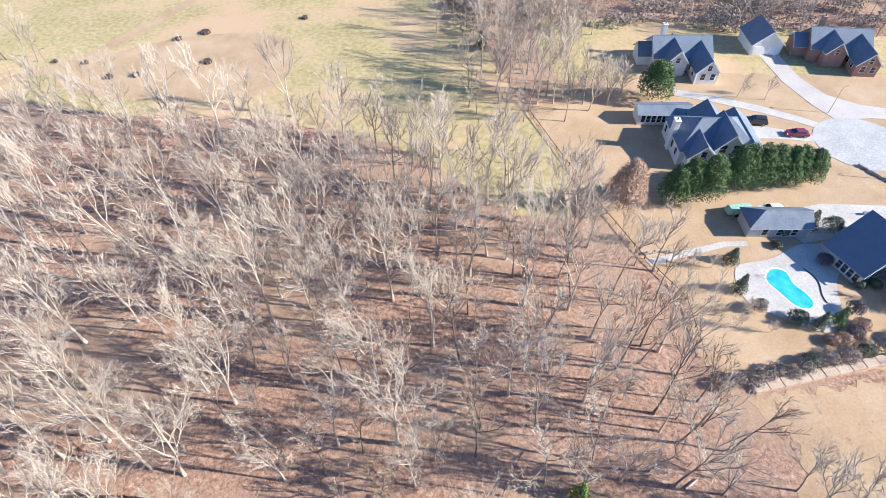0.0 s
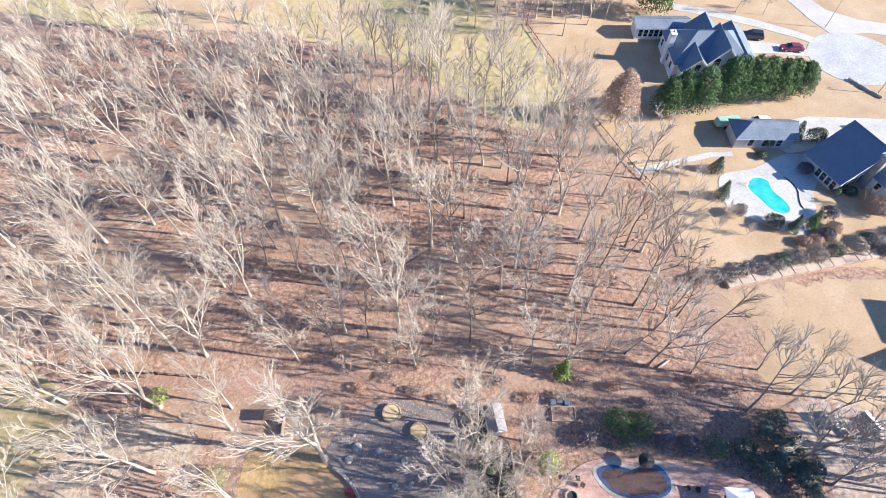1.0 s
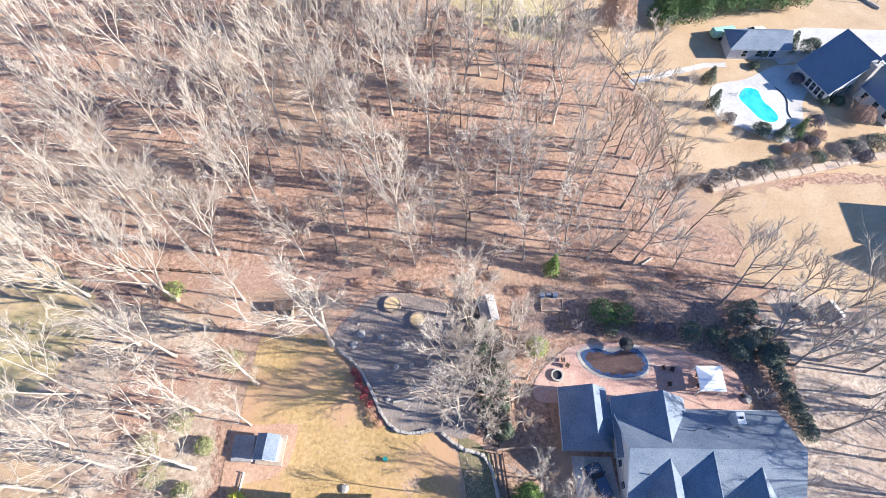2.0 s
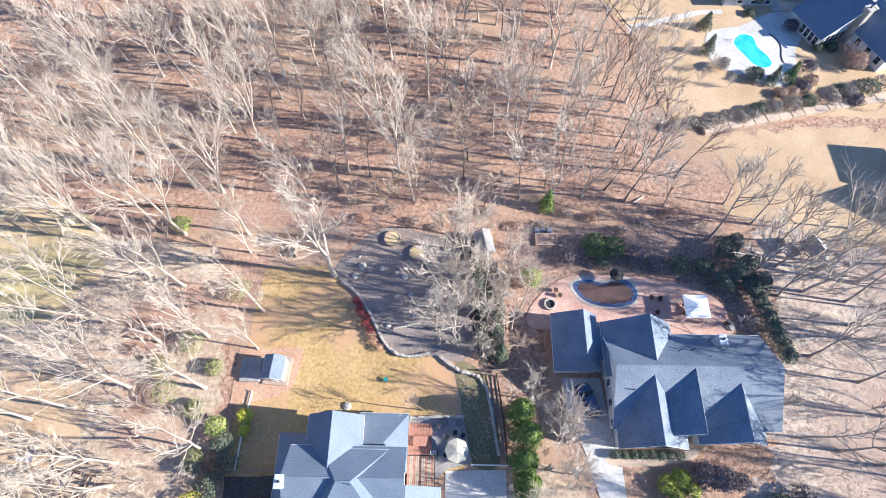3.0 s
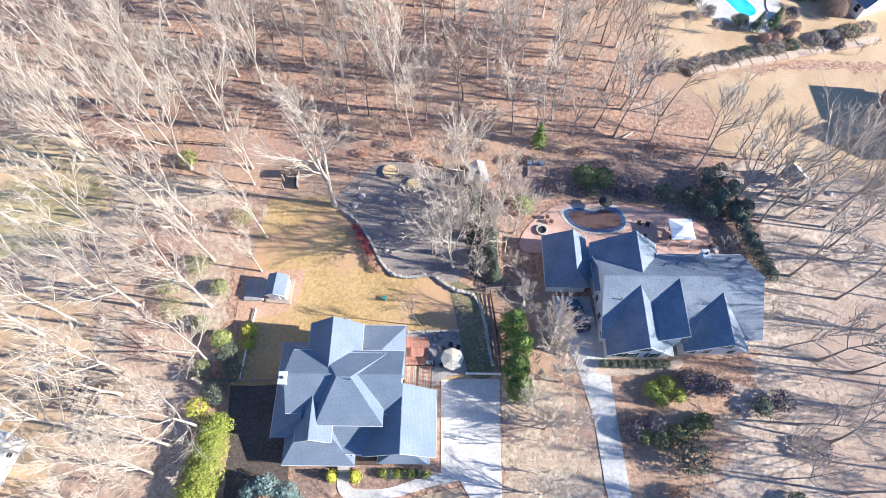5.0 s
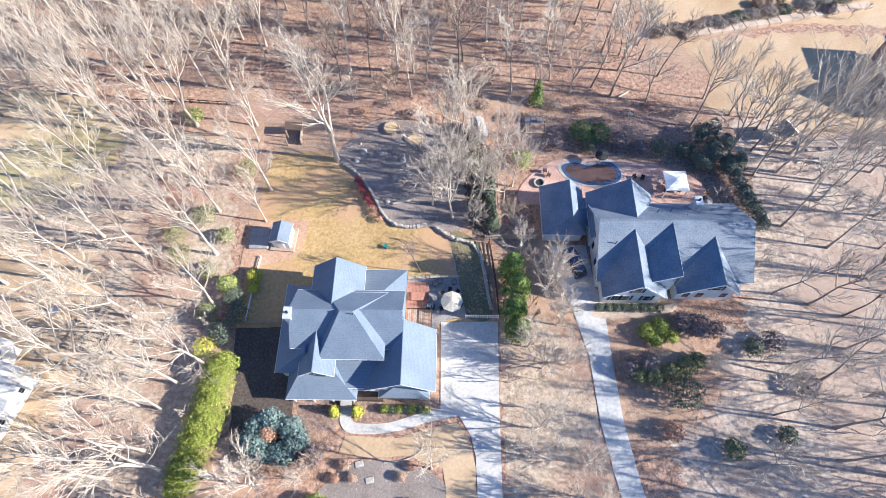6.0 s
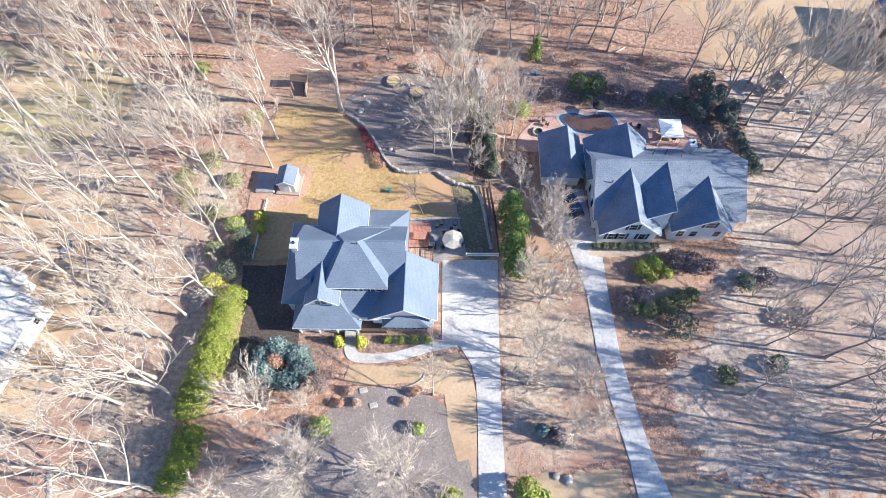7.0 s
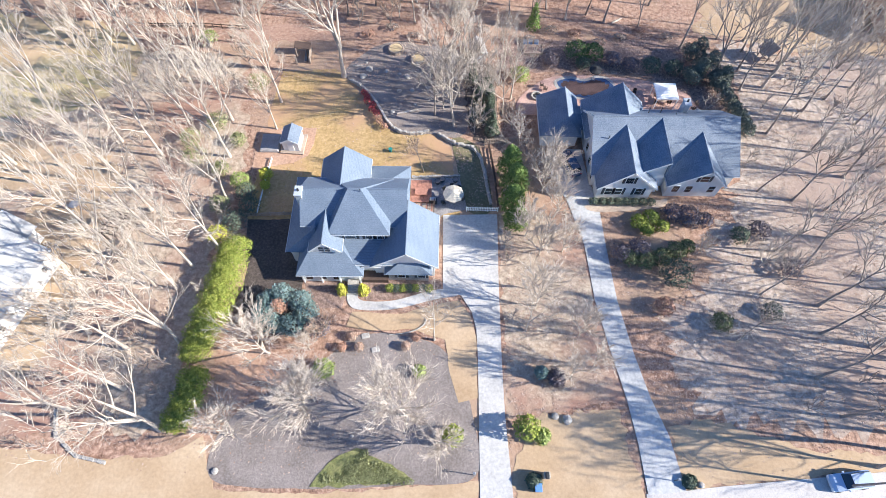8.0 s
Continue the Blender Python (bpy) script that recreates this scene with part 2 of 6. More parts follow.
def add_box(bm, x0, x1, y0, y1, z0, z1, bevel=0.0, taper=0.0):
    vs = [bm.verts.new(p) for p in ((x0, y0, z0), (x1, y0, z0), (x1, y1, z0), (x0, y1, z0), (x0 + taper, y0 + taper, z1), (x1 - taper, y0 + taper, z1), (x1 - taper, y1 - taper, z1), (x0 + taper, y1 - taper, z1))]
    fs = [bm.faces.new([vs[i] for i in f]) for f in ((3, 2, 1, 0), (4, 5, 6, 7), (0, 1, 5, 4), (1, 2, 6, 5), (2, 3, 7, 6), (3, 0, 4, 7))]
    if bevel:
        bmesh.ops.bevel(bm, geom=list({e for f in fs for e in f.edges}), offset=bevel, segments=1, affect="EDGES")


def box(*dims, bevel=0.0, taper=0.0):
    bm = bmesh.new()
    add_box(bm, *dims, bevel=bevel, taper=taper)
    return bm


def tube(bm, p, q, r0, r1, sides=8, caps=True):
    p, q = Vector(p), Vector(q)
    d = (q - p).normalized()
    a = d.orthogonal().normalized()
    b = d.cross(a)
    rings = []
    for c, r in ((p, r0), (q, r1)):
        rings.append([bm.verts.new(c + (a * math.cos(2 * math.pi * i / sides) + b * math.sin(2 * math.pi * i / sides)) * r) for i in range(sides)])
    for i in range(sides):
        j = (i + 1) % sides
        bm.faces.new((rings[0][i], rings[0][j], rings[1][j], rings[1][i]))
    if caps:
        bm.faces.new(rings[0][::-1])
        bm.faces.new(rings[1])


def rod(p, q, r0, r1=None, sides=8):
    bm = bmesh.new()
    tube(bm, p, q, r0, r0 if r1 is None else r1, sides)
    return bm


def prism(points, z0, z1):
    """A closed slab with the outline points."""
    bm = bmesh.new()
    low = [bm.verts.new((x, y, z0)) for x, y in points]
    top = [bm.verts.new((x, y, z1)) for x, y in points]
    faces = [bm.faces.new(top), bm.faces.new(low[::-1])]
    for i in range(len(points)):
        j = (i + 1) % len(points)
        bm.faces.new((low[i], low[j], top[j], top[i]))
    bm.normal_update()
    bmesh.ops.triangulate(bm, faces=faces)
    bmesh.ops.recalc_face_normals(bm, faces=bm.faces)
    return bm


def curved(points, steps=6, rough=0.0, seed=1):
    """A closed smooth outline through points, with an uneven edge."""
    rng = random.Random(seed)
    out, n = [], len(points)
    for i in range(n):
        p0, p1, p2, p3 = (Vector(points[(i + k - 1) % n]) for k in range(4))
        for s in range(steps):
            t = s / steps
            v = 0.5 * (2 * p1 + (p2 - p0) * t + (2 * p0 - 5 * p1 + 4 * p2 - p3) * t * t + (3 * p1 - p0 - 3 * p2 + p3) * t ** 3)
            out.append((v.x + rng.uniform(-rough, rough), v.y + rng.uniform(-rough, rough)))
    return out


def jagged(points, step=2.0, rough=0.3, seed=1):
    rng = random.Random(seed)
    out = []
    for (ax, ay), (bx, by) in zip(points, points[1:] + points[:1]):
        d = math.hypot(bx - ax, by - ay)
        n = max(1, int(d / step))
        for i in range(n):
            t, o = i / n, rng.uniform(-rough, rough) if 0 < i < n - 1 else 0.0
            out.append((ax + (bx - ax) * t - (by - ay) / d * o, ay + (by - ay) * t + (bx - ax) / d * o))
    return out


def sheet(name, points, top, mat, label, category, kind="structure"):
    return tagged(part(name, prism(points, -0.4, top), mat), label, category, kind=kind)


# ---- ground ----
bm = bmesh.new()
bmesh.ops.create_circle(bm, cap_ends=True, radius=3500, segments=64)
tagged(part("ground", bm, LITTER), "woodland ground covered in reddish brown fallen leaves", "ground", kind="structure")
sheet("western_woodland_floor", jagged([(-130, 17), (-62, 15), (-44, 16.5), (-33, 15), (-30.5, 6), (-29, -6), (-30.2, -18), (-29.5, -30), (-30.5, -45.5), (-60, -45.8), (-130, -52)], 1.2, 1.1, 21), 0.012, WESTFLOOR, "pale leafy woodland floor west of the yard", "ground")
sheet("eastern_woodland_floor", jagged([(43.5, 14), (48.5, 20), (62, 16.5), (120, 13), (140, -41), (60, -46), (33, -42.6), (29.5, -36), (31, -29), (37.5, -24), (38.5, -17), (43.2, -13), (43.6, 1)], 0.8, 2.0, 22), 0.012, EASTFLOOR, "tan leaf-strewn woodland floor east of the houses", "ground")
# mulch sheet coloured as dark as the house's shadow makes it
sheet("shaded_side_bed", jagged([(-26.4, -16.4), (-18, -16.2), (-17.3, -27.6), (-13.5, -32.6), (-20, -33.6), (-24.6, -30.4), (-25.6, -22)], 1.0, 0.3, 23), 0.026, MULCH_PAINTED_SHADE, "mulch beside the house with its shade painted into the colour", "planting bed")
sheet("foundation_bed", jagged([(-17.4, -25.6), (1.0, -25.4), (1.1, -27.2), (-4, -28.4), (-8.5, -28.6), (-9.4, -27.7), (-11.3, -27.7), (-11.8, -29.6), (-15.4, -29.8)], 1.0, 0.15, 25), 0.034, SOIL_AND_SHADE, "brown mulched bed along the house front", "planting bed")
sheet("pasture", jagged([(-330, 420), (-330, 100), (-112, 112), (-75, 104), (-40, 103), (-12, 94), (4, 80), (12, 73), (22, 72), (24, 84), (17, 106), (10, 128), (2, 165), (-10, 240), (-20, 420)], 4, 0.8, 3), 0.02, PASTURE, "pale yellow-green winter pasture with bare patches", "pasture")
sheet("side_yard_lawn", jagged([(26, 79.5), (17.5, 106), (24, 118), (60, 122), (105, 122), (120, 75), (105, 40), (62, 41.5), (40, 38), (37.5, 43), (38.3, 54), (33, 63)], 1.0, 0.45, 4), 0.03, DORMANT, "dormant tan lawn of the neighbouring yards", "lawn")
sheet("bare_pasture", jagged(curved([(-98, 121), (-80, 136), (-60, 142), (-46, 140), (-40, 128), (-44, 113), (-62, 110), (-84, 112)], 5), 2.5, 1.2, 27), 0.028, DORMANT, "worn tan ground in the pasture", "pasture")
sheet("far_lawn", jagged([(26, 119), (20, 150), (60, 150), (120, 140), (118, 122.3)], 3, 0.5, 5), 0.025, PASTURE, "greenish lawn behind the far houses", "lawn")
sheet("open_lawn", jagged([(44, 22), (47, 30), (42, 36.5), (62, 39.3), (100, 38), (100, 14), (62, 17)], 0.9, 0.9, 6), 0.03, DORMANT, "dormant tan lawn beside the woods", "lawn")
sheet("back_lawn", jagged([(-25.6, 12.0), (-17, 12.6), (-13.8, 9.8), (-11.5, 5), (-8.2, 0.5), (-1, -0.8), (2.2, -3.5), (3.6, -15.5), (-3.4, -16), (-26.5, -16.5), (-26.4, -8), (-26.3, 4.8)], 1.5, 0.12, 7), 0.03, GREENLAWN, "patchy tan and green back lawn", "lawn")
# the strip's shade is painted: a darker sheet over the lawn
sheet("shady_strip", curved([(2.4, -1.6), (5.6, -2.6), (7.2, -6), (8.1, -14.4), (4.4, -14.4), (3.2, -7.3)], 5, 0.05, 2), 0.045, LAWN_PAINTED_SHADE, "grass strip beside the patio, shade painted into its dark colour", "lawn")
sheet("grey_planting_bed", curved([(-15.6, 11.4), (-12.4, 16.4), (-8.1, 19), (-3.6, 18.5), (3, 16), (5.5, 6), (4, -1), (-1.3, -0.8), (-6.9, -0.4), (-9.7, 4.2), (-12.6, 8.8)], 6, 0.08, 3), 0.05, MULCH, "grey mulched planting bed behind the lawn", "planting bed")
# dark sheet that paints the shadowed ground between the yards
sheet("shaded_fence_bed", jagged([(4.4, 17.6), (6.0, 17.8), (9.0, 12), (9.3, 0.2), (7.6, -2.6), (5.6, -1.8), (4.8, 3), (4.2, 9)], 0.8, 0.35, 26), 0.056, MULCH_PAINTED_SHADE, "dark sheet painting the shade under the evergreens along the fence", "planting bed")
sheet("front_planting_bed", curved([(-25.2, -48.2), (-23.2, -50.9), (-13.1, -51.3), (-3, -50.8), (5.3, -49.8), (5.2, -43.7), (3.4, -38), (0, -34.2), (-9.0, -33.2), (-14.2, -37.4), (-22.9, -43.1)], 6, 0.06, 4), 0.05, MULCH, "grey mulched front bed under bare trees", "planting bed")
sheet("front_verge", jagged([(-26.4, -45.7), (-30, -48), (-40, -48.5), (-60, -46), (-75, -55), (-40, -62), (5.6, -62), (5.7, -50.2), (-12, -51.8), (-24, -51.5)], 0.9, 0.25, 5), 0.035, DORMANT, "tan dormant front lawn by the street", "lawn")
sheet("clay_margin", jagged([(-26.0, -30.5), (-22.8, -33.6), (-20.5, -36.6), (-22.6, -41.5), (-25.8, -46.2), (-28.8, -46), (-27.2, -38)], 0.7, 0.6, 6), 0.02, CLAY, "bare reddish clay beside the hedge", "ground")
sheet("drive_verge", jagged([(-10.4, -30.2), (-4.4, -30.4), (1.4, -28.8), (3.4, -28.4), (4.9, -30.4), (5.6, -33.4), (5.7, -41), (3.4, -41.6), (2.3, -38), (1.7, -33.8), (-2.6, -32.4), (-8, -32.7), (-11, -32.2)], 1, 0.15, 6), 0.06, DORMANT, "tan grass between the walk, the bed and the driveway", "lawn")
sheet("ground_between_drives", jagged([(9.0, -15), (15.5, -14.5), (20, -20), (21, -28), (22, -34), (23.2, -41), (9.2, -43.5)], 1.0, 0.35, 24), 0.014, WESTFLOOR, "tan leafy ground between the two driveways", "ground")
sheet("lot_verge", jagged([(12, -43), (22.5, -42), (24.2, -52), (24.2, -62), (9.8, -62), (9.6, -49)], 0.8, 0.5, 8), 0.03, DORMANT, "tan grass between the two driveways", "lawn")
sheet("corner_verge", jagged([(28, -44), (33, -43), (44, -46.4), (60, -47), (60, -48.3), (28.8, -50.6)], 0.8, 0.4, 9), 0.03, DORMANT, "tan grass strip along the street", "lawn")
sheet("driveway", [(1.2, -15.4), (8.85, -15.2), (8.7, -26), (8.75, -37), (8.9, -43), (9.5, -52.1), (10.6, -62), (5.4, -62), (5.8, -52.2), (5.8, -42.4), (5.8, -36), (5.65, -32.4), (5.1, -30.0), (3.7, -27.7), (1.3, -26.9)], 0.09, CONCRETE, "pale concrete driveway beside the house", "driveway")
sheet("front_walk", curved([(-11.2, -27.2), (-11.0, -29.0), (-9.4, -29.9), (-4.8, -29.7), (0.2, -28.3), (3.2, -27.7), (2.6, -26.9), (0, -27.0), (-4.9, -28.5), (-8.6, -28.7), (-9.8, -28.2), (-9.9, -27.2)], 5), 0.1, CONCRETE, "curved pale concrete front walk", "path")
sheet("neighbour_driveway", [(24.5, -51.4), (24.2, -46), (23.6, -41), (22.2, -34), (21.2, -28), (20.7, -20), (19, -13), (17, -8), (16.8, -3.5), (21.8, -3.5), (22.4, -9), (23.4, -13), (23.6, -19.8), (24.1, -28), (25.2, -35), (26.4, -40.5), (27.9, -45), (28.8, -51)], 0.09, OLDCONCRETE, "weathered grey concrete driveway dappled with shade", "driveway")
sheet("street", [(24.3, -51.3), (28.8, -50.9), (33, -50.4), (52, -48.6), (120, -42), (120, -56), (60, -58), (24.0, -60)], 0.07, ASPHALT, "pale sunlit street", "street")
sheet("neighbour_front_walk", curved([(21.3, -13.8), (23, -14.6), (28, -14.3), (32.5, -13.6), (33.3, -12.3), (31.5, -12.6), (27, -13.4), (23, -13.3)], 4), 0.1, TANPATH, "tan front path along the planting", "path")
sheet("side_patio", [(-3.6, -9.2), (3.5, -9.0), (4.6, -14.4), (1.2, -15.3), (-0.2, -16.8), (-3.5, -16.6)], 0.12, DARKPAVE, "grey paved side patio with outdoor furniture", "patio")
sheet("pool_patio", curved([(13, 3.5), (12.8, 6), (15.2, 9), (18.4, 11.1), (23, 11.7), (27.4, 11.4), (34, 10.6), (40, 7.8), (41, 3), (36, 2), (28, 2), (18, 3)], 5), 0.1, BRICKPAVE, "pinkish brick patio round the covered pool", "patio")
sheet("covered_pool_deck", curved([(18.8, 10.1), (21.4, 11.4), (23.8, 10.8), (25.8, 11.6), (27.9, 11.0), (28.8, 8.8), (27.6, 6.8), (23.6, 6.4), (20.4, 7.4)], 5), 0.14, STONE, "pale stone coping round the covered pool", "pool deck")
sheet("pool_deck", curved([(48.6, 60.6), (55.2, 62.6), (61.5, 66), (66, 66.5), (75, 70), (66, 60), (63.6, 56), (62.4, 51.5), (58.6, 47.6), (52.2, 50.6), (48, 53.7)], 5), 0.1, CONCRETE, "white concrete deck round the swimming pool", "pool deck")
sheet("motor_court", [(58, 73.5), (62.5, 66.4), (70, 68), (100, 66), (105, 72), (92, 75.6), (70, 76.5)], 0.09, CONCRETE, "white concrete drive by the pool house", "driveway")
sheet("pool_path", [(33.6, 62.2), (48.2, 66.6), (52.5, 66.8), (52.4, 65.6), (48.4, 65.4), (34.3, 61)], 0.08, CONCRETE, "narrow pale concrete path across the lawn", "path")
sheet("cul_de_sac", [(86.5 + 9.6 * math.cos(a * math.pi / 18), 95 + 9 * math.sin(a * math.pi / 18)) for a in range(36)], 0.09, OLDCONCRETE, "pale round turning circle of the street", "street")
sheet("far_street", jagged([(85, 103), (93, 104), (106, 101), (160, 92), (160, 97), (106, 105.5), (93, 109), (87, 113), (84, 120), (83, 131), (78, 131), (79, 119), (82, 109)], 3, 0.05, 3), 0.085, ASPHALT, "pale lane past the far houses", "street")
sheet("far_driveway", jagged([(52, 112.5), (51.2, 115.5), (60, 113), (70, 108.6), (78.4, 103.8), (82, 101), (80, 99.4), (77, 101.8), (69, 106), (60, 110)], 3, 0.05, 3), 0.08, CONCRETE, "narrow pale driveway to a far house", "driveway")
sheet("far_house_driveway", [(62, 100.4), (68, 100.8), (78, 97.6), (79, 95), (70, 96.4), (61, 96.5)], 0.08, CONCRETE, "pale driveway with parked cars", "driveway")
sheet("shed_yard", jagged([(-27.3, -8), (-27.3, -0.2), (-18.6, 0.1), (-18.7, -3), (-19.3, -5.2), (-21.3, -6.6), (-23.2, -7)], 1.2, 0.1, 5), 0.06, CLAY, "reddish bare ground round the garden shed", "ground")
sheet("gravel_by_house", jagged([(-58, -12), (-47, -13), (-46, -25), (-49, -38), (-58, -40)], 0.8, 0.8, 5), 0.02, DORMANT, "pale dry grass beside the white house", "lawn")
sheet("ivy_patch", jagged([(-13.3, -51.1), (-11.5, -48.6), (-8.4, -46.9), (-5, -48.4), (-1.5, -50.3), (-7, -50.9)], 0.7, 0.2, 5), 0.12, IVY, "yellow-green ground cover on the mulch", "ground cover")
sheet("far_pasture_track", [(-114, 117), (-96, 128.5), (-84, 150), (-60, 200), (-55, 200), (-80, 150), (-92, 127), (-111, 114.5)], 0.03, DORMANT, "pale dirt track through the pasture", "track")
sheet("west_clearing", jagged([(-95, 26), (-60, 24), (-51, 18), (-49, 11), (-55, 4), (-62, 2), (-95, 0)], 0.9, 0.8, 7), 0.025, PASTURE, "pale grassy clearing among the western trees", "clearing")
sheet("west_grass", jagged([(-70, -2), (-52, -4), (-46.5, -8), (-46, -12.2), (-58, -11.5), (-70, -14)], 0.8, 0.8, 8), 0.024, DORMANT, "dry tan grass among the western trees", "lawn")
sheet("wood_edge_track", jagged([(-62, 16), (-30, 18.8), (-14, 19.6), (-8, 20.4), (-9, 23), (-28, 23), (-62, 20)], 0.9, 0.35, 9), 0.022, TRACK, "bare reddish earth along the wood's edge", "track")
# leafy margin with the shrubs' and trees' shade put into its colour
sheet("shaded_margin", jagged([(9.8, 12.6), (14, 12), (18, 12.4), (28, 12.8), (38, 10.6), (43.6, 2.6), (47.5, -1), (48.5, 12), (42, 20.4), (24, 19.6), (10, 20.2)], 0.9, 0.5, 11), 0.021, SOIL_AND_SHADE, "leafy ground behind the patio, darkened in colour for tree shade", "ground")


# ---- houses ----
def slab(face, thick):
    """A roof plane: the outline, thickened downwards along its normal."""
    vs = [Vector(p) for p in face]
    n = (vs[1] - vs[0]).cross(vs[2] - vs[0]).normalized()
    if n.z < 0:
        vs.reverse()
        n = -n
    bm = bmesh.new()
    top = [bm.verts.new(v) for v in vs]
    low = [bm.verts.new(v - n * thick) for v in vs]
    bm.faces.new(top)
    bm.faces.new(low[::-1])
    for i in range(len(vs)):
        j = (i + 1) % len(vs)
        bm.faces.new((low[i], low[j], top[j], top[i]))
    return bm


def wing(house, x0, x1, y0, y1, eave, ridge, axis="x", hip0=0.0, hip1=0.0, at=None, wall=WHITE_SIDING, roof=ROOF_BLUE, over=0.45, base=-0.3):
    """Walls and roof of one block. axis: along which the ridge runs; hip: how far it stops short of each end; at: where it lies across."""
    if axis == "x":
        a0, a1, c0, c1 = x0, x1, y0, y1
        put = lambda a, c, z: (a, c, z)
    else:
        a0, a1, c0, c1 = y0, y1, x0, x1
        put = lambda a, c, z: (c, a, z)
    m = (c0 + c1) / 2 if at is None else at
    in0, in1 = over if hip0 == 0 else 0.0, over if hip1 == 0 else 0.0
    lo0, lo1 = over * (ridge - eave) / max(m - c0, 0.3), over * (ridge - eave) / max(c1 - m, 0.3)
    lo0, lo1 = min(lo0, 0.6), min(lo1, 0.6)
    o0, o1 = (over if m - c0 > 0.6 else 0.05), (over if c1 - m > 0.6 else 0.05)
    A0, A1 = a0 - over, a1 + over
    R0, R1 = (a0 - over if hip0 == 0 else a0 + hip0), (a1 + over if hip1 == 0 else a1 - hip1)
    up = 0.2
    planes = [
        [put(A0, c0 - o0, eave - lo0 + up), put(A1, c0 - o0, eave - lo0 + up), put(R1, m, ridge + up), put(R0, m, ridge + up)],
        [put(A0, c1 + o1, eave - lo1 + up), put(A1, c1 + o1, eave - lo1 + up), put(R1, m, ridge + up), put(R0, m, ridge + up)],
    ]
    if hip0:
        planes.append([put(A0, c0 - o0, eave - lo0 + up), put(A0, c1 + o1, eave - lo1 + up), put(R0, m, ridge + up)])
    if hip1:
        planes.append([put(A1, c0 - o0, eave - lo0 + up), put(A1, c1 + o1, eave - lo1 + up), put(R1, m, ridge + up)])
    for p in planes:
        part("roof", slab(p, 0.16), roof, house)
    bm = bmesh.new()
    low = [bm.verts.new(put(a, c, base)) for a, c in ((a0, c0), (a1, c0), (a1, c1), (a0, c1))]
    top = [bm.verts.new(put(a, c, eave)) for a, c in ((a0, c0), (a1, c0), (a1, c1), (a0, c1))]
    r0, r1 = bm.verts.new(put(a0 + hip0, m, ridge)), bm.verts.new(put(a1 - hip1, m, ridge))
    for i in range(4):
        j = (i + 1) % 4
        bm.faces.new((low[i], low[j], top[j], top[i]))
    bm.faces.new((top[0], top[1], r1, r0))
    bm.faces.new((top[2], top[3], r0, r1))
    bm.faces.new((top[3], top[0], r0))
    bm.faces.new((top[1], top[2], r1))
    bm.faces.new(low[::-1])
    bmesh.ops.recalc_face_normals(bm, faces=bm.faces)
    part("wall", bm, wall, house)
    # ridge cap and white fascia boards
    part("ridge_cap", rod(put(R0, m, ridge + up), put(R1, m, ridge + up), 0.09, sides=6), roof, house)
    if hip0 == 0 and m - c0 > 0.6:
        for c, lo, o in ((c0, lo0, o0), (c1, lo1, o1)):
            if abs(c - m) > 0.6:
                s = 1 if c > m else -1
                part("rake_board", slab([put(A0 - 0.03, c + s * o, eave - lo + 0.17), put(A0 + 0.09, c + s * o, eave - lo + 0.17), put(A0 + 0.09, m, ridge + 0.17), put(A0 - 0.03, m, ridge + 0.17)], 0.24), TRIM, house)
    for c, lo, o in ((c0, lo0, o0), (c1, lo1, o1)):
        if abs(c - m) > 0.6:
            s = 1 if c > m else -1
            part("gutter", rod(put(A0, c + s * (o + 0.04), eave - lo + 0.1), put(A1, c + s * (o + 0.04), eave - lo + 0.1), 0.05, sides=6), GUTTER, house)


def window(house, x, y, z, w=0.9, h=1.4, shutters=True, rz=0.0):
    """A sash window on a wall that looks towards -y, turned by rz."""
    m = pose(x, y, z, 0, 0, rz)
    def put(name, bm, mat, parent):
        bm.transform(m)
        return part(name, bm, mat, parent)
    frame_ob = put("window", box(-w / 2 - 0.09, w / 2 + 0.09, -0.05, 0.05, -h / 2 - 0.09, h / 2 + 0.09), TRIM, house)
    for z0, z1 in ((-h / 2, -0.03), (0.03, h / 2)):
        put("pane", box(-w / 2, w / 2, -0.06, -0.045, z0, z1), PANE, frame_ob)
    if shutters:
        for s in (-1, 1):
            x0 = s * (w / 2 + 0.28)
            put("shutter", box(x0 - 0.18, x0 + 0.18, -0.06, 0.04, -h / 2 - 0.05, h / 2 + 0.05, bevel=0.01), SHUTTER, frame_ob)


def chimney(house, x, y, z0, z1, w=1.0, d=1.5, mat=TRIM):
    c = part("chimney", box(x - w / 2, x + w / 2, y - d / 2, y + d / 2, z0, z1, bevel=0.03), mat, house)
    part("chimney_cap", box(x - w / 2 - 0.12, x + w / 2 + 0.12, y - d / 2 - 0.12, y + d / 2 + 0.12, z1, z1 + 0.18, bevel=0.03), mat, c)
    part("flue", rod((x, y, z1 + 0.1), (x, y, z1 + 0.55), 0.16, 0.14, 10), BLACK, c)


# the family house, with its many roofs
H1 = thing("house", "large white house with blue-grey shingle roofs and a chimney", "house")
wing(H1, -16.6, -3.8, -20.4, -13.7, 6.0, 8.5, "x", at=-16.9)
wing(H1, -15.0, -9.2, -16.5, -10.0, 5.3, 7.7, "y", at=-12.1)
wing(H1, -13.0, -5.8, -21.9, -14.0, 6.3, 9.1, "x", hip0=2.2, hip1=3.4, at=-17.3, over=0.35)
wing(H1, -15.6, -11.9, -23.7, -17.5, 5.0, 6.9, "y", over=0.3)
wing(H1, -18.7, -14.9, -22.9, -12.0, 3.6, 6.0, "y", at=-15.1, hip0=1.6, hip1=1.6)
wing(H1, -17.2, -9.35, -25.85, -20.6, 2.7, 4.5, "x", hip0=1.6, hip1=2.6, at=-23.0)
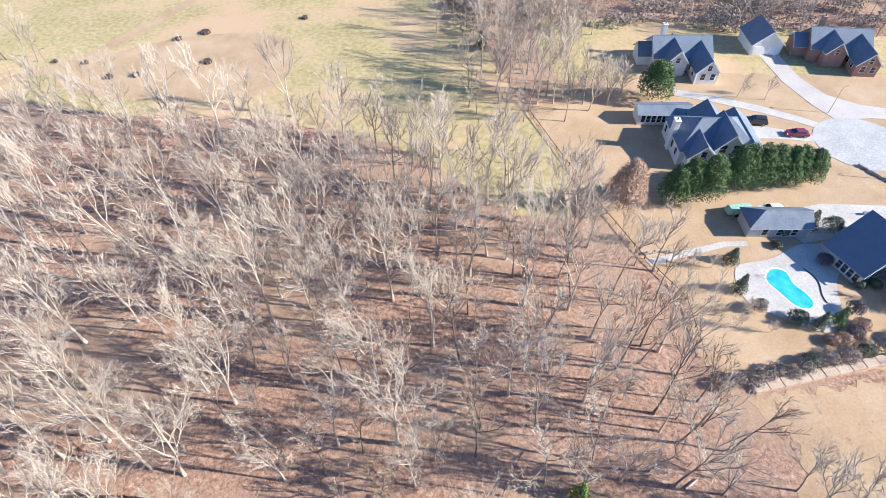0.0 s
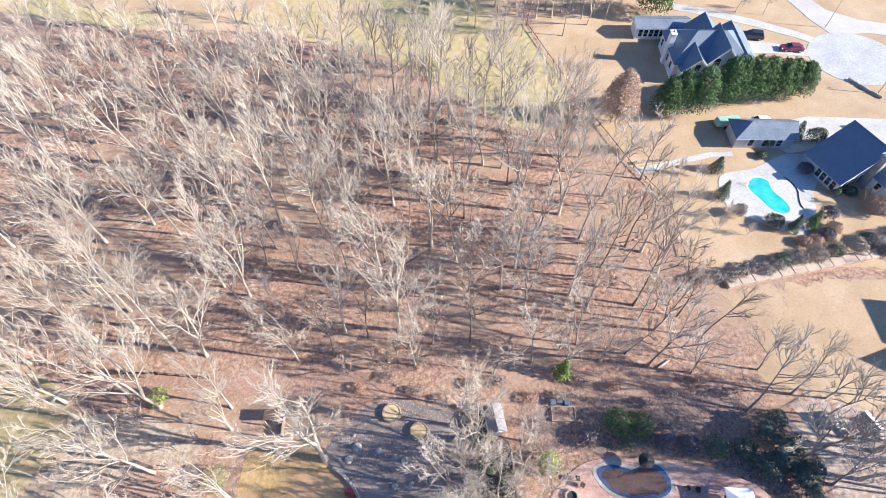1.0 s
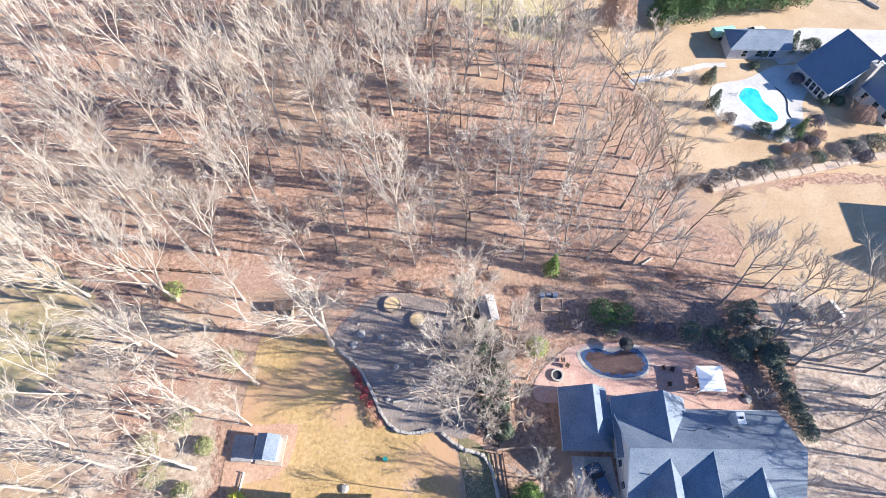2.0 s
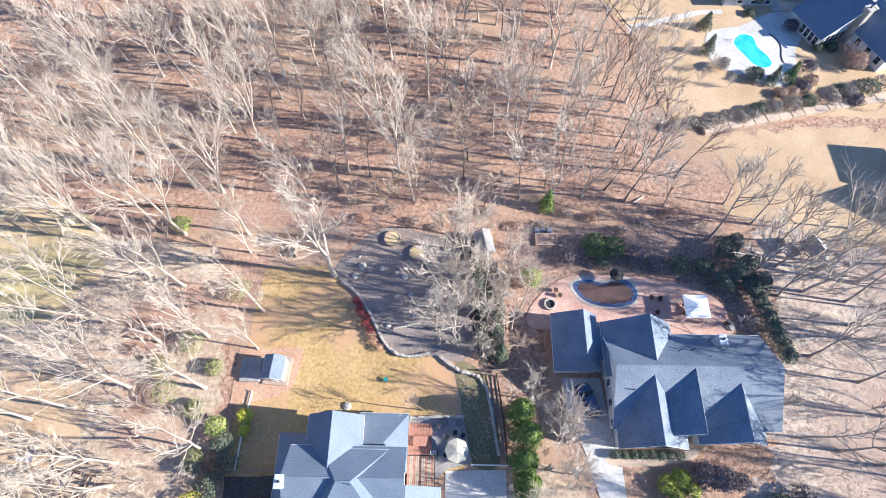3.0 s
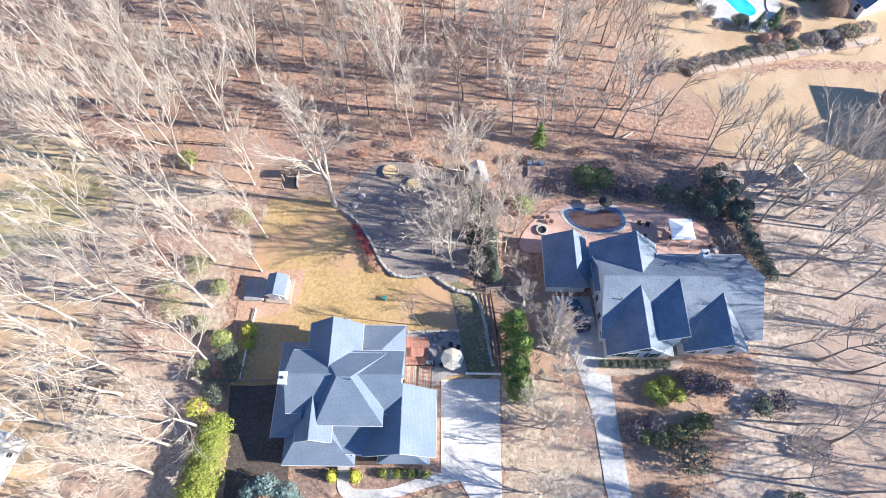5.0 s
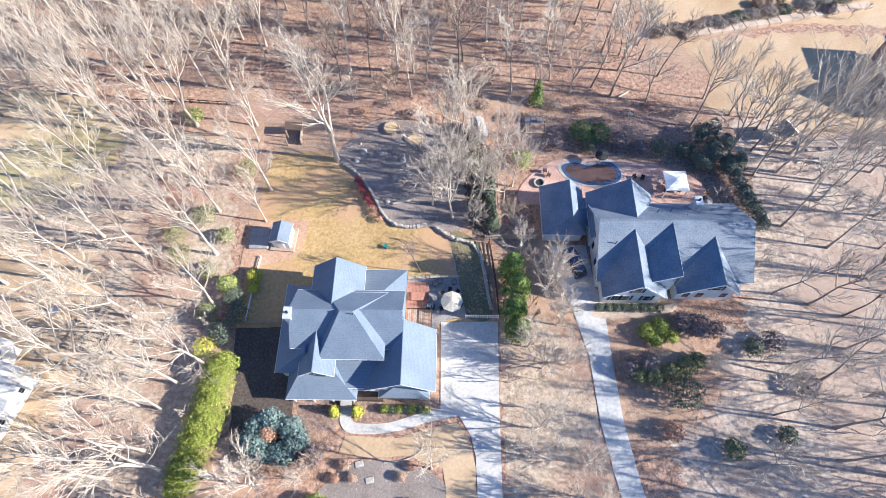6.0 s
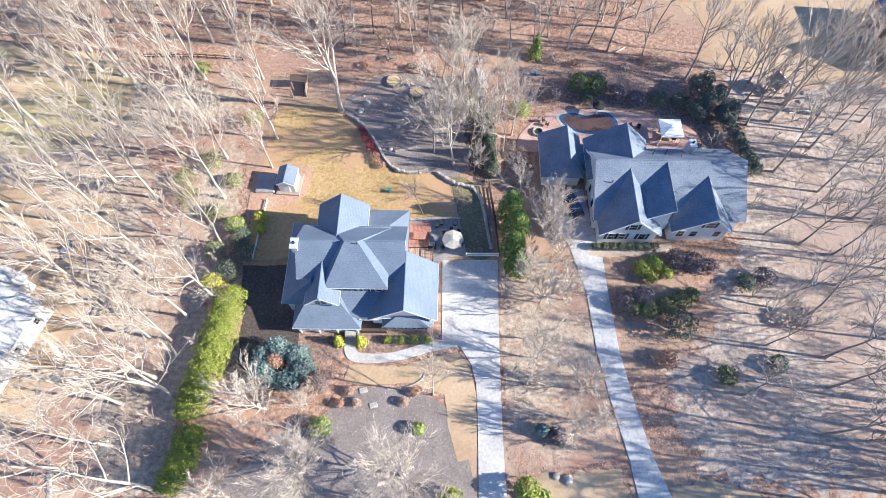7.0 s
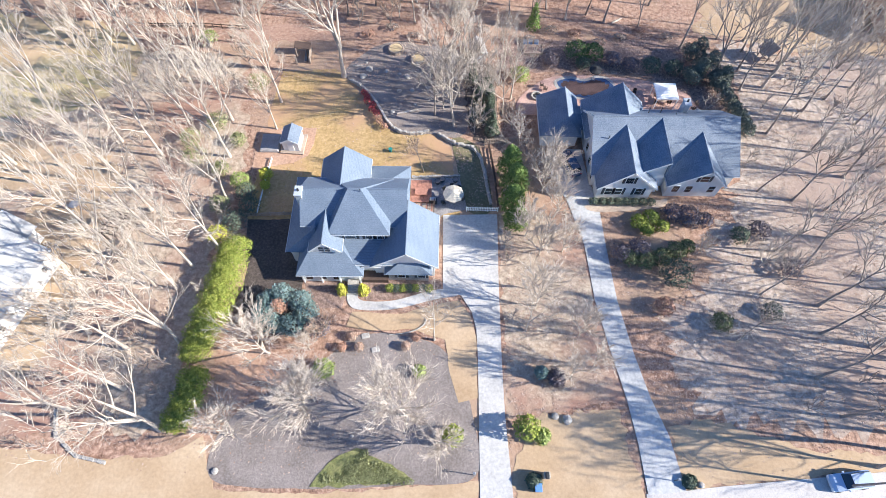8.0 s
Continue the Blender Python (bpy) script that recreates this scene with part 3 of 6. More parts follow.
wing(H1, -11.8, -5.4, -24.6, -20.2, 3.4, 4.9, "x", at=-20.8)
wing(H1, -7.6, 0.2, -24.9, -17.9, 3.6, 6.9, "y", at=-3.3)
wing(H1, -5.8, -0.6, -25.6, -22.5, 2.7, 4.4, "y", hip0=1.3, wall=STONE)
wing(H1, -9.2, -3.9, -15.4, -9.4, 2.7, 4.3, "x", at=-12.7, hip1=2.4)
part("entry_floor", box(-9.3, -5.9, -26.0, -24.0, -0.1, 0.85), DARKWOOD, H1, "dark recessed entrance floor")
for i in range(6):
    part("entry_slat", box(-9.2, -6.7, -25.25 + 0.17 * i, -25.18 + 0.17 * i, 3.02, 3.12), TRIM, H1)
for x in (-8.2, -6.7):
    window(H1, x, -21.95, 5.4, 0.8, 1.15)
window(H1, -10.6, -21.95, 5.4, 1.3, 1.15)
for x in (-14.2, -13.4):
    window(H1, x, -23.74, 5.15, 0.65, 1.1, False)
for x in (-4.1, -1.5):
    window(H1, x, -25.63, 1.75, 0.9, 1.3)
for x in (-16.2, -14.4, -12.6):
    window(H1, x, -25.87, 1.55, 0.9, 1.6, False)
chimney(H1, -17.1, -17.4, -0.2, 8.7, 0.8, 1.3, GREY_SIDING)
part("vent_pipe", rod((-9.2, -17.6, 8.6), (-9.2, -17.6, 9.6), 0.05, sides=6), BLACK, H1)
part("dormer_window", box(-16.6, -16.0, -19.6, -18.8, 5.2, 5.75, bevel=0.04), PANE, H1)
for i in range(5):
    part("step", box(-11.2, -9.8, -26.6 - 0.3 * i, -25.9, 0.0, 0.85 - 0.17 * i), STONE, H1)
for x in (-17.0, -14.6, -12.2, -9.6):
    part("porch_post", box(x - 0.09, x + 0.09, -26.12, -25.95, 0, 2.6), TRIM, H1)

# the neighbour's house
H2 = thing("house", "white neighbouring house with mottled grey roof and gables", "house")
G = dict(roof=ROOF_GREY)
wing(H2, 22.4, 42.4, -10.0, 1.4, 3.2, 7.5, "x", hip1=0.02, at=-3.6, **G)
wing(H2, 22.2, 30.6, -3.6, 2.9, 3.4, 6.8, "y", at=27.2, **G)
wing(H2, 22.9, 30.5, -12.3, -4.2, 3.3, 6.8, "y", at=26.7, **G)
wing(H2, 27.4, 31.8, -11.0, -3.8, 4.6, 7.3, "y", at=31.6, **G)
wing(H2, 32.8, 40.3, -11.7, -5.2, 3.2, 6.3, "y", at=37.3, **G)
wing(H2, 15.7, 21.0, -2.8, 4.2, 2.8, 4.5, "y", at=19.3, hip0=1.4, **G)
wing(H2, 20.8, 22.6, -1.2, 2.5, 2.4, 3.1, "x", **G)
chimney(H2, 36.2, 0.2, 3.0, 6.4, 0.8, 1.2, GREY_SIDING)
for x, y in ((30.6, -1.2), (32.4, -1.0), (34.2, -2.0), (24.2, -6.2)):
    part("vent_pipe", rod((x, y, 5.2), (x, y, 6.6), 0.06, sides=6), BLACK, H2)
for x in (24.4, 25.8, 28.6):
    window(H2, x, -12.32, 2.0, 0.9, 1.4)
window(H2, 26.7, -12.32, 4.6, 1.0, 1.2)
window(H2, 37.2, -11.72, 4.3, 1.1, 1.2)
for x in (34.0, 35.8, 39.0):
    window(H2, x, -11.72, 1.9, 0.9, 1.4, False)
for y in (-9.5, -7.0, -4.5):
    window(H2, 22.38, y, 2.0, 0.8, 1.3, False, -90)

# the pool house and the house behind the pool
H3 = thing("pool_house", "small grey pool house with a pale shingle roof", "pool house")
wing(H3, 52.8, 63.2, 67.8, 72.4, 2.8, 4.4, "x", wall=GREY_SIDING, roof=ROOF_GREY, hip0=2.6)
for x in (55.6, 58.2, 60.8):
    window(H3, x, 67.76, 1.4, 0.9, 1.4, False)
H4 = thing("house", "big house with blue-grey roofs and a screened porch by the pool", "house", (72.5, 62.9, 0), 24)
wing(H4, -7.4, 6.4, -3.2, 4.2, 2.7, 7.4, "y", wall=GREY_SIDING, at=0.0)
wing(H4, -1.0, 7.4, -12.0, -2.6, 3.0, 6.6, "y", wall=WHITE_SIDING, at=3.2)
for i in range(5):
    window(H4, -6.7 + i * 1.1, -3.24, 1.5, 0.85, 1.9, False)
for i in range(4):
    window(H4, -7.44, -2.5 + i * 1.1, 1.5, 0.85, 1.9, False, -90)
chimney(H4, -1.1, -3.8, 0, 7.2, 1.2, 1.3, STONE)
for y in (-10.8, -8.4, -6.0):
    window(H4, -1.04, y, 1.8, 0.9, 1.5, False, -90)

H5 = thing("house", "white house with blue-grey roof behind the evergreen row", "house")
wing(H5, 45.4, 60.4, 87.6, 98.6, 4.0, 7.5, "x", hip0=4.6, hip1=4.6)
wing(H5, 51.6, 57.6, 87.0, 94.5, 4.6, 8.0, "y")
wing(H5, 46.6, 52.0, 85.8, 92.0, 3.6, 6.2, "y")
wing(H5, 56.6, 62.4, 88.6, 99.8, 3.2, 5.2, "y", wall=GREY_SIDING, roof=ROOF_GREY)
wing(H5, 51.0, 57.0, 96.0, 101.2, 3.6, 6.2, "y")
for x in (53.2, 55.8):
    window(H5, x, 86.96, 4.6, 1.3, 1.9, False)
window(H5, 49.3, 85.76, 4.2, 1.0, 1.3, False)
for x in (58.4, 60.6):
    window(H5, x, 88.56, 2.2, 1.0, 1.5, False)
for y in (89.5, 92.0, 94.5, 97.0):
    window(H5, 45.37, y, 2.2, 0.9, 1.5, False, -90)
chimney(H5, 45.3, 93.2, 0, 7.0, 1.0, 1.5)
H6 = thing("open_shelter", "long open shelter with a grey roof", "shelter")
wing(H6, 40.6, 51.8, 101.2, 105.2, 2.9, 3.7, "x", wall=WHITE_SIDING, roof=ROOF_GREY)
for i in range(9):
    window(H6, 41.6 + i * 1.15, 101.17, 1.6, 0.8, 1.6, False)

# three far houses
for (ox, oy, wall, label, turn) in ((53.5, 127.0, WHITE_SIDING, "far white house with steep gables", 0), (93.5, 131.0, BRICK, "far brick house with several blue-grey gables", -6)):
    h = thing("house", label, "house", (ox, oy, 0), turn)
    wing(h, -4.5, 9.0, -3.5, 5.0, 3.6, 6.8, "x", wall=wall)
    wing(h, 4.0, 9.3, -9.5, 2.0, 3.2, 6.0, "y", wall=wall)
    wing(h, -2.0, 2.6, -5.8, 2.0, 3.8, 6.4, "y", wall=wall)
    wing(h, -7.5, -3.5, -1.0, 4.0, 2.8, 4.8, "x", wall=wall)
    for x in (5.7, 8.0):
        window(h, x, -9.53, 1.9, 1.0, 1.5, False)
    window(h, 6.7, -9.53, 4.1, 0.9, 1.2, False)
    window(h, 0.3, -5.83, 4.0, 0.9, 1.2, False)
    for y in (-7.5, -5.0):
        window(h, 3.97, y, 2.0, 0.9, 1.4, False, -90)
    chimney(h, -1.5, 3.8, 3, 8.2, 0.9, 1.2, wall)
H8 = thing("garage", "far white garage with a steep blue roof", "garage")
wing(H8, 75.5, 83.0, 131.0, 139.5, 3.0, 6.2, "y", wall=WHITE_SIDING)
for x in (77.3, 81.2):
    part("garage_door", box(x - 1.3, x + 1.3, 130.93, 131.02, 0, 2.3), TRIM, H8)
H9 = thing("house", "white house with a pale roof beyond the western trees", "house", (-51.8, -28.4, 0), -16)
wing(H9, -12.0, 0.0, -9.4, 5.0, 3.4, 6.0, "y", at=-5.0, roof=ROOF_PALE)
wing(H9, -10.0, -4.5, 4.6, 7.6, 3.0, 5.2, "y", roof=ROOF_PALE)
for y in (-5.5, -1.0, 3.0):
    window(H9, 0.03, y, 1.8, 0.6, 0.9, False, 90)
H10 = thing("house", "far white farmhouse at the pasture's edge", "house", (-121, 126, 0))
wing(H10, -8, 1.5, -4, 4, 3.2, 5.6, "x", roof=ROOF_PALE)
window(H10, -1, -4.03, 1.7)
H11 = thing("house", "far white house among the woods", "house", (47, 168, 0))
wing(H11, -6, 6, -4, 4, 4, 7, "x")
for x in (-4, -1.5, 1.5, 4):
    window(H11, x, -4.03, 2, 0.9, 1.4, False)
H12 = thing("house", "grey roofed house at the lawn's far edge", "house", (80, 24, 0))
wing(H12, -4.4, 9, -4.2, 3.6, 4.2, 8.2, "x", wall=BRICK)
wing(H12, -5.4, 0.4, 3.0, 9.4, 4.6, 7.0, "y", wall=BRICK)
for y in (-2.2, 1.4):
    window(H12, -4.43, y, 2.2, 0.9, 1.4, False, -90)


# ---- trees ----
class Limbs:
    """Collects tapered branches as plain vertex and face lists."""

    def __init__(self):
        self.v, self.f = [], []

    def strand(self, pts, radii, sides):
        rings = []
        for i, (p, r) in enumerate(zip(pts, radii)):
            d = (pts[min(i + 1, len(pts) - 1)] - pts[max(i - 1, 0)]).normalized()
            a = d.orthogonal().normalized()
            b = d.cross(a)
            if r < 0.004:
                rings.append([len(self.v)])
                self.v.append(p[:])
                continue
            base = len(self.v)
            for k in range(sides):
                w = 2 * math.pi * k / sides
                self.v.append((p + (a * math.cos(w) + b * math.sin(w)) * r)[:])
            rings.append(list(range(base, base + sides)))
        for lo, hi in zip(rings, rings[1:]):
            for k in range(len(lo)):
                j = (k + 1) % len(lo)
                self.f.append((lo[k], lo[j], hi[0]) if len(hi) == 1 else (lo[k], lo[j], hi[j], hi[k]))


def grow(rng, p, d, length, segs, bend, lift):
    pts = [Vector(p)]
    d = d.normalized()
    for _ in range(segs):
        d = (d + Vector((rng.gauss(0, bend), rng.gauss(0, bend), rng.gauss(0, bend) + lift))).normalized()
        pts.append(pts[-1] + d * (length / segs))
    return pts


def along(pts, t):
    x = t * (len(pts) - 1)
    i = min(int(x), len(pts) - 2)
    return pts[i].lerp(pts[i + 1], x - i), (pts[i + 1] - pts[i]).normalized()


def sideways(rng, d, angle):
    a = d.orthogonal().normalized()
    b = d.cross(a)
    w = rng.uniform(0, 2 * math.pi)
    return (d * math.cos(angle) + (a * math.cos(w) + b * math.sin(w)) * math.sin(angle)).normalized()


def bare_tree(seed, height=20.0, start=0.4, limbs=9, subs=5, twigs=6, spread=0.34, girth=0.011, fork=False, fine=3, thick=1.55, wide=(0.45, 0.85)):
    """The wood and the twigs of one leafless tree; wide: how far limbs lean from their trunk."""
    rng = random.Random(seed)
    wood, fine_wood = Limbs(), Limbs()
    r0 = height * girth
    trunk = grow(rng, (0, 0, -0.3), Vector((rng.gauss(0, 0.04), rng.gauss(0, 0.04), 1)), height * 0.84, 8, 0.045, 0.04)
    wood.strand(trunk, [r0 * 1.45] + [r0 * (1 - i / 8.6) for i in range(1, 9)], 7)
    axes = [(trunk, r0)]
    for _ in range(2 if fork else 0):
        p, d = along(trunk, start * rng.uniform(0.7, 1.0))
        second = grow(rng, p, sideways(rng, d, rng.uniform(0.28, 0.42)), height * (0.84 - start * 0.75), 6, 0.06, 0.1)
        wood.strand(second, [r0 * 0.68 * (1 - i / 7) for i in range(7)], 6)
        axes.append((second, r0 * 0.68))
    for k in range(limbs):
        main = k % len(axes)
        pts0, rr = axes[main]
        low = start if main == 0 else 0.25
        t = low + (0.98 - low) * ((k + rng.random() * 0.9) / limbs)
        p, d = along(pts0, t)
        up = (t - low) / (1 - low)
        reach = height * spread * (1.2 - 0.62 * up) * rng.uniform(0.75, 1.15) * (1.0 if main == 0 else 0.8)
        limb = grow(rng, p, sideways(rng, d, rng.uniform(*wide) * (1.1 - 0.4 * up)), reach, 5, 0.09, 0.13)
        rl = rr * (1 - t) * 0.55 + 0.03 * thick
        wood.strand(limb, [rl * (1 - i / 5.8) for i in range(6)], 4)
        for s in range(subs):
            u = 0.18 + 0.82 * (s + rng.random()) / subs
            p, d = along(limb, min(u, 1.0))
            span = reach * rng.uniform(0.34, 0.6) * (1.15 - 0.5 * u)
            sub = grow(rng, p, sideways(rng, d, rng.uniform(0.3, 0.72)), span, 3, 0.1, 0.1)
            rs = 0.04 * thick
            wood.strand(sub, [rs, rs * 0.8, rs * 0.55, rs * 0.3], 3)
            for w in range(twigs):
                p, d = along(sub, 0.12 + 0.88 * (w + rng.random()) / twigs)
                ln = reach * rng.uniform(0.16, 0.3)
                tw = grow(rng, p, sideways(rng, d, rng.uniform(0.25, 0.7)), ln, 1, 0.15, 0.12)
                fine_wood.strand(tw, [0.021 * thick, 0.0], 3)
                for _ in range(fine):
                    p2, d2 = along(tw, rng.uniform(0.15, 0.9))
                    q = p2 + sideways(rng, d2, rng.uniform(0.3, 0.75)) * ln * rng.uniform(0.4, 0.75)
                    fine_wood.strand([p2, q], [0.013 * thick, 0.0], 3)
    return (wood.v, wood.f), (fine_wood.v, fine_wood.f)


def tree_kind(seed, bark, twig, label, **shape):
    t = thing("tree", label, "tree", (0, 0, -500))
    wood, crown = bare_tree(seed, **shape)
    part("trunk", wood, bark, t, smooth=True)
    part("crown", crown, twig, t)
    return t


PALE = [tree_kind(10 + i, BARK_PALE, TWIG_PALE, "tall leafless tree with pale sunlit bark", height=21, start=0.34, limbs=10 + i % 3, subs=5, twigs=5, fork=i % 2 == 0, spread=0.37, girth=0.0112, thick=1.2, wide=(0.5, 0.95)) for i in range(5)]
GREY = [tree_kind(30 + i, BARK_GREY, TWIG_GREY, "slender leafless grey-barked woodland tree", height=18, start=0.44, limbs=9 + i % 3, subs=5, twigs=5, spread=0.33, girth=0.0098, thick=1.35, wide=(0.5, 0.95), fork=i == 2) for i in range(5)]
DARK = [tree_kind(50 + i, BARK_DARK, TWIG_TAN, "thin dark-trunked leafless tree", height=18, start=0.5, limbs=9, subs=4, twigs=5, spread=0.28, girth=0.0098, thick=1.35, wide=(0.5, 0.95)) for i in range(3)]
SMALL = [tree_kind(70 + i, BARK_PALE, TWIG_WHITE, "small bushy leafless ornamental tree", height=8, start=0.16, limbs=16, subs=6, twigs=6, spread=0.42, girth=0.011, thick=0.95, wide=(0.5, 0.95)) for i in range(3)]
BEDTREE = [tree_kind(80 + i, BARK_PALE, TWIG_WHITE, "spreading whitish leafless tree in the front bed", height=14, start=0.16, limbs=30, subs=7, twigs=6, fine=3, spread=0.4, girth=0.0105, thick=1.05, wide=(0.6, 1.05)) for i in range(2)]
TANS = [tree_kind(90 + i, BARK_GREY, TWIG_TAN, "small leafless tree with tan twigs", height=7, start=0.15, limbs=11, subs=5, twigs=5, spread=0.4, girth=0.012, wide=(0.5, 0.9)) for i in range(2)]
GIANT = [tree_kind(113, BARK_PALE, TWIG_PALE, "big pale sycamore with wide bare limbs", height=23, start=0.4, limbs=14, subs=6, twigs=6, spread=0.36, girth=0.0155, thick=1.3, fork=True, wide=(0.5, 0.95))]
FARKIND = [tree_kind(140 + i, BARK_GREY, TWIG_GREY, "leafless tree of the distant woods", height=17, start=0.35, limbs=9, subs=4, twigs=4, fine=3, spread=0.36, girth=0.011, thick=1.7, wide=(0.5, 1.0)) for i in range(3)] + [tree_kind(143 + i, BARK_PALE, TWIG_PALE, "pale leafless tree of the distant woods", height=19, start=0.33, limbs=10, subs=4, twigs=5, fine=3, spread=0.39, girth=0.012, thick=1.7, fork=i == 0, wide=(0.5, 1.0)) for i in range(2)]
SAPLING = [tree_kind(130 + i, BARK_GREY, TWIG_TAN if i else TWIG_GREY, "thin leafless sapling", height=5.5, start=0.2, limbs=7, subs=3, twigs=4, fine=3, spread=0.36, girth=0.009) for i in range(2)]
planted = []
loose = {}
tree_rng = random.Random(5)


def spot(x, y, s):
    return pose(x, y, 0, tree_rng.gauss(0, 1.5), tree_rng.gauss(0, 1.5), tree_rng.uniform(0, 360)) @ Matrix.Scale(s, 4)


def plant(kinds, x, y, size=1.0, group="", apart=False):
    """Sets one tree as a thing of its own, or, with apart, adds it to the joined woods."""
    planted.append((x, y))
    k = tree_rng.choice(kinds if apart in (False, "understory") else FARKIND)
    m = spot(x, y, size * tree_rng.uniform(0.93, 1.07))
    if apart:
        for o in k.children:
            loose.setdefault((apart, o.name.split(".")[0], o.data.materials[0].name), []).append((o.data, m))
        return
    ob = copy_thing(k, m)
    if group:
        ob["group"] = group


def join_woods(name, label):
    """All trees of one far or uncountable wood in one thing, a mesh for each material."""
    t = thing(name, label, "woods", kind="stuff")
    for (wood, what, mat), items in loose.items():
        if wood != name:
            continue
        vs, fs, n = [], [], 0
        for me, m in items:
            co = np.empty(len(me.vertices) * 3, np.float32)
            me.vertices.foreach_get("co", co)
            a = np.array(m)
            vs.append(co.reshape(-1, 3) @ a[:3, :3].T + a[:3, 3])
            fs += [tuple(i + n for i in p.vertices) for p in me.polygons]
            n += len(me.vertices)
        ob = part("trunks" if what == "trunk" else "twigs", (np.concatenate(vs).tolist(), fs), bpy.data.materials[mat], t)


# trees that stand out singly: the yard, its western edge, the wood's front, the east
plant(GIANT, -15.4, 11.0, 1.0)
for x, y, s in ((-32, 1.5, 1.0), (-31, -5.6, 1.05), (-24.9, 5.3, 0.85), (-24.8, -0.2, 0.6), (-41, -5.7, 1.0), (-47.7, -8.5, 0.95), (-49.5, 15.8, 1.0), (-39, 25.9, 1.05), (-34.4, 25, 0.9), (-46, 29.3, 1.0), (-51.2, 27.2, 0.9), (-29.9, -13.3, 0.75), (-28.6, -21.9, 0.95), (-42.5, -22.4, 1.1), (-40.3, -15.2, 1.0), (-40.3, -17.8, 0.9), (-32.4, -24.1, 0.8), (-36.8, -26.8, 0.85), (-33.9, -27.3, 0.7), (-34.7, -32.2, 0.9), (-31.7, -34.6, 0.95), (-56.4, 19, 1.0), (-51.9, 17.9, 0.9), (-62.6, 7.2, 1.0)):
    plant(PALE, x, y, s, "trees west of the yard")
for x, y, s in ((-37, -40.5, 1.0), (-31.5, -45.2, 1.05), (-43, -43, 0.9), (-38, -35.5, 0.85), (-48, -3, 0.9), (-53, -10, 0.95), (-45, 3, 1.0), (-37, 9, 0.95), (-38.5, 0.5, 0.7), (-28.3, 14.5, 0.6), (-29, 17.5, 0.7), (-58, 0, 0.95), (-56, -45, 0.9)):
    plant(PALE, x, y, s, "trees west of the yard")
for x, y, s in ((-37.7, 52.7, 1.0), (-28.1, 49, 1.1), (-35.8, 41, 0.95), (-4.2, 29.1, 0.8), (12.2, 58.5, 1.0), (3.2, 58.4, 1.0), (22, 25.0, 0.72), (-33, 78, 1.1), (-4, 76, 1.0), (10, 72, 1.05), (-14, 72, 0.95), (21, 65, 0.9)):
    plant(PALE, x, y, s, "trees of the wood")
for x, y, s in ((-11.4, 28.2, 0.8), (-9.9, 41.5, 0.9), (-16.1, 25.4, 0.9), (-15.9, 40.2, 0.8), (10.4, 58.2, 0.9), (37.2, 28.8, 0.85), (34.6, 32.4, 0.7), (31.3, 33.4, 0.6), (24.3, 40.9, 0.9), (4.2, 31.8, 0.8), (6.7, 22.9, 0.55), (34.9, 36, 0.8), (25.7, 26.2, 0.75), (16.3, 26.5, 0.5), (29, 45, 0.85)):
    plant(DARK, x, y, s, "trees of the wood")
for x, y, s in ((40.8, 18.1, 0.95), (44, 24, 0.7), (50, -22.6, 0.95), (46.7, -10.7, 0.8), (51.3, -12.2, 1.0), (50.1, -28.5, 1.05), (48.7, 8.8, 0.8), (46.6, -20.5, 0.8), (54.4, -18.4, 0.9), (50.8, 0, 0.95), (56.4, -3.5, 1.0), (38.7, -33.3, 0.7), (58, 8, 1.0), (55, 16, 0.9), (62, 20, 0.9), (60, -8, 1.0), (60, -26, 1.0), (55, -34, 1.0), (47, -38, 1.0), (63, -16, 1.0), (65, 2, 0.95), (43, -27, 0.6), (57, -42, 0.9), (64, -36, 0.9), (52, 20, 0.7), (66, 14, 1.0)):
    plant(GREY, x, y, s, "trees east of the houses")
for x, y, s in ((-0.4, 2.9, 0.75), (2.6, 0.9, 0.8), (1.2, 7.5, 0.85), (4.6, 8.6, 0.75), (3.2, 12.4, 0.8), (0.6, 15.5, 0.8), (10.2, 3.2, 0.6), (12.0, -6.4, 0.55), (9.8, 9.5, 0.6), (6.8, 4.5, 0.7), (5.0, 2.4, 0.7), (2.4, 4.6, 0.75), (4.2, 15.2, 0.7), (10.8, 13.5, 0.6), (2.2, 17.8, 0.7), (11.6, 6.4, 0.6)):
    plant(PALE + GREY, x, y, s, "bare trees between the yards")
plant(PALE, 0.3, -33.8, 0.6)
plant(PALE, 11.9, -32.4, 0.5)
for x, y, s in ((-2.8, -43.2, 1.0), (-14.6, -42.5, 1.05)):
    plant(BEDTREE, x, y, s, "front bed trees")
for x, y, s in ((41.4, 61.0, 0.45), (44.4, 60.6, 0.45), (43.5, 55.5, 0.4), (47.0, 51.6, 0.5), (44.6, 48.6, 0.45), (49.5, 47.6, 0.4), (36.5, 66, 0.7), (33, 110, 0.9), (36.5, 112, 1.0), (39.5, 113.5, 0.9), (35, 116, 0.9), (30.5, 113, 0.9), (68, 113.5, 0.5)):
    plant(SMALL, x, y, s, "bare shrubby trees of the yards")
for x, y, s in ((1.0, 4.2, 1.0), (3.4, 6.8, 1.0), (5.4, 11.5, 0.9), (8.6, 7.4, 0.9), (2.0, 10.0, 1.0), (5.8, -0.4, 0.8)):
    plant(SMALL, x, y, s, "bare trees between the yards")
plant(DARK, -1.8, -8.0, 0.5)
for x, y, s in ((19.5, 109, 0.85), (25.5, 111.5, 0.8), (31.0, 106.5, 0.65), (35.5, 109, 0.6), (24.5, 79.5, 0.7), (22.0, 76, 0.6)):
    plant(PALE, x, y, s, "trees by the fence")
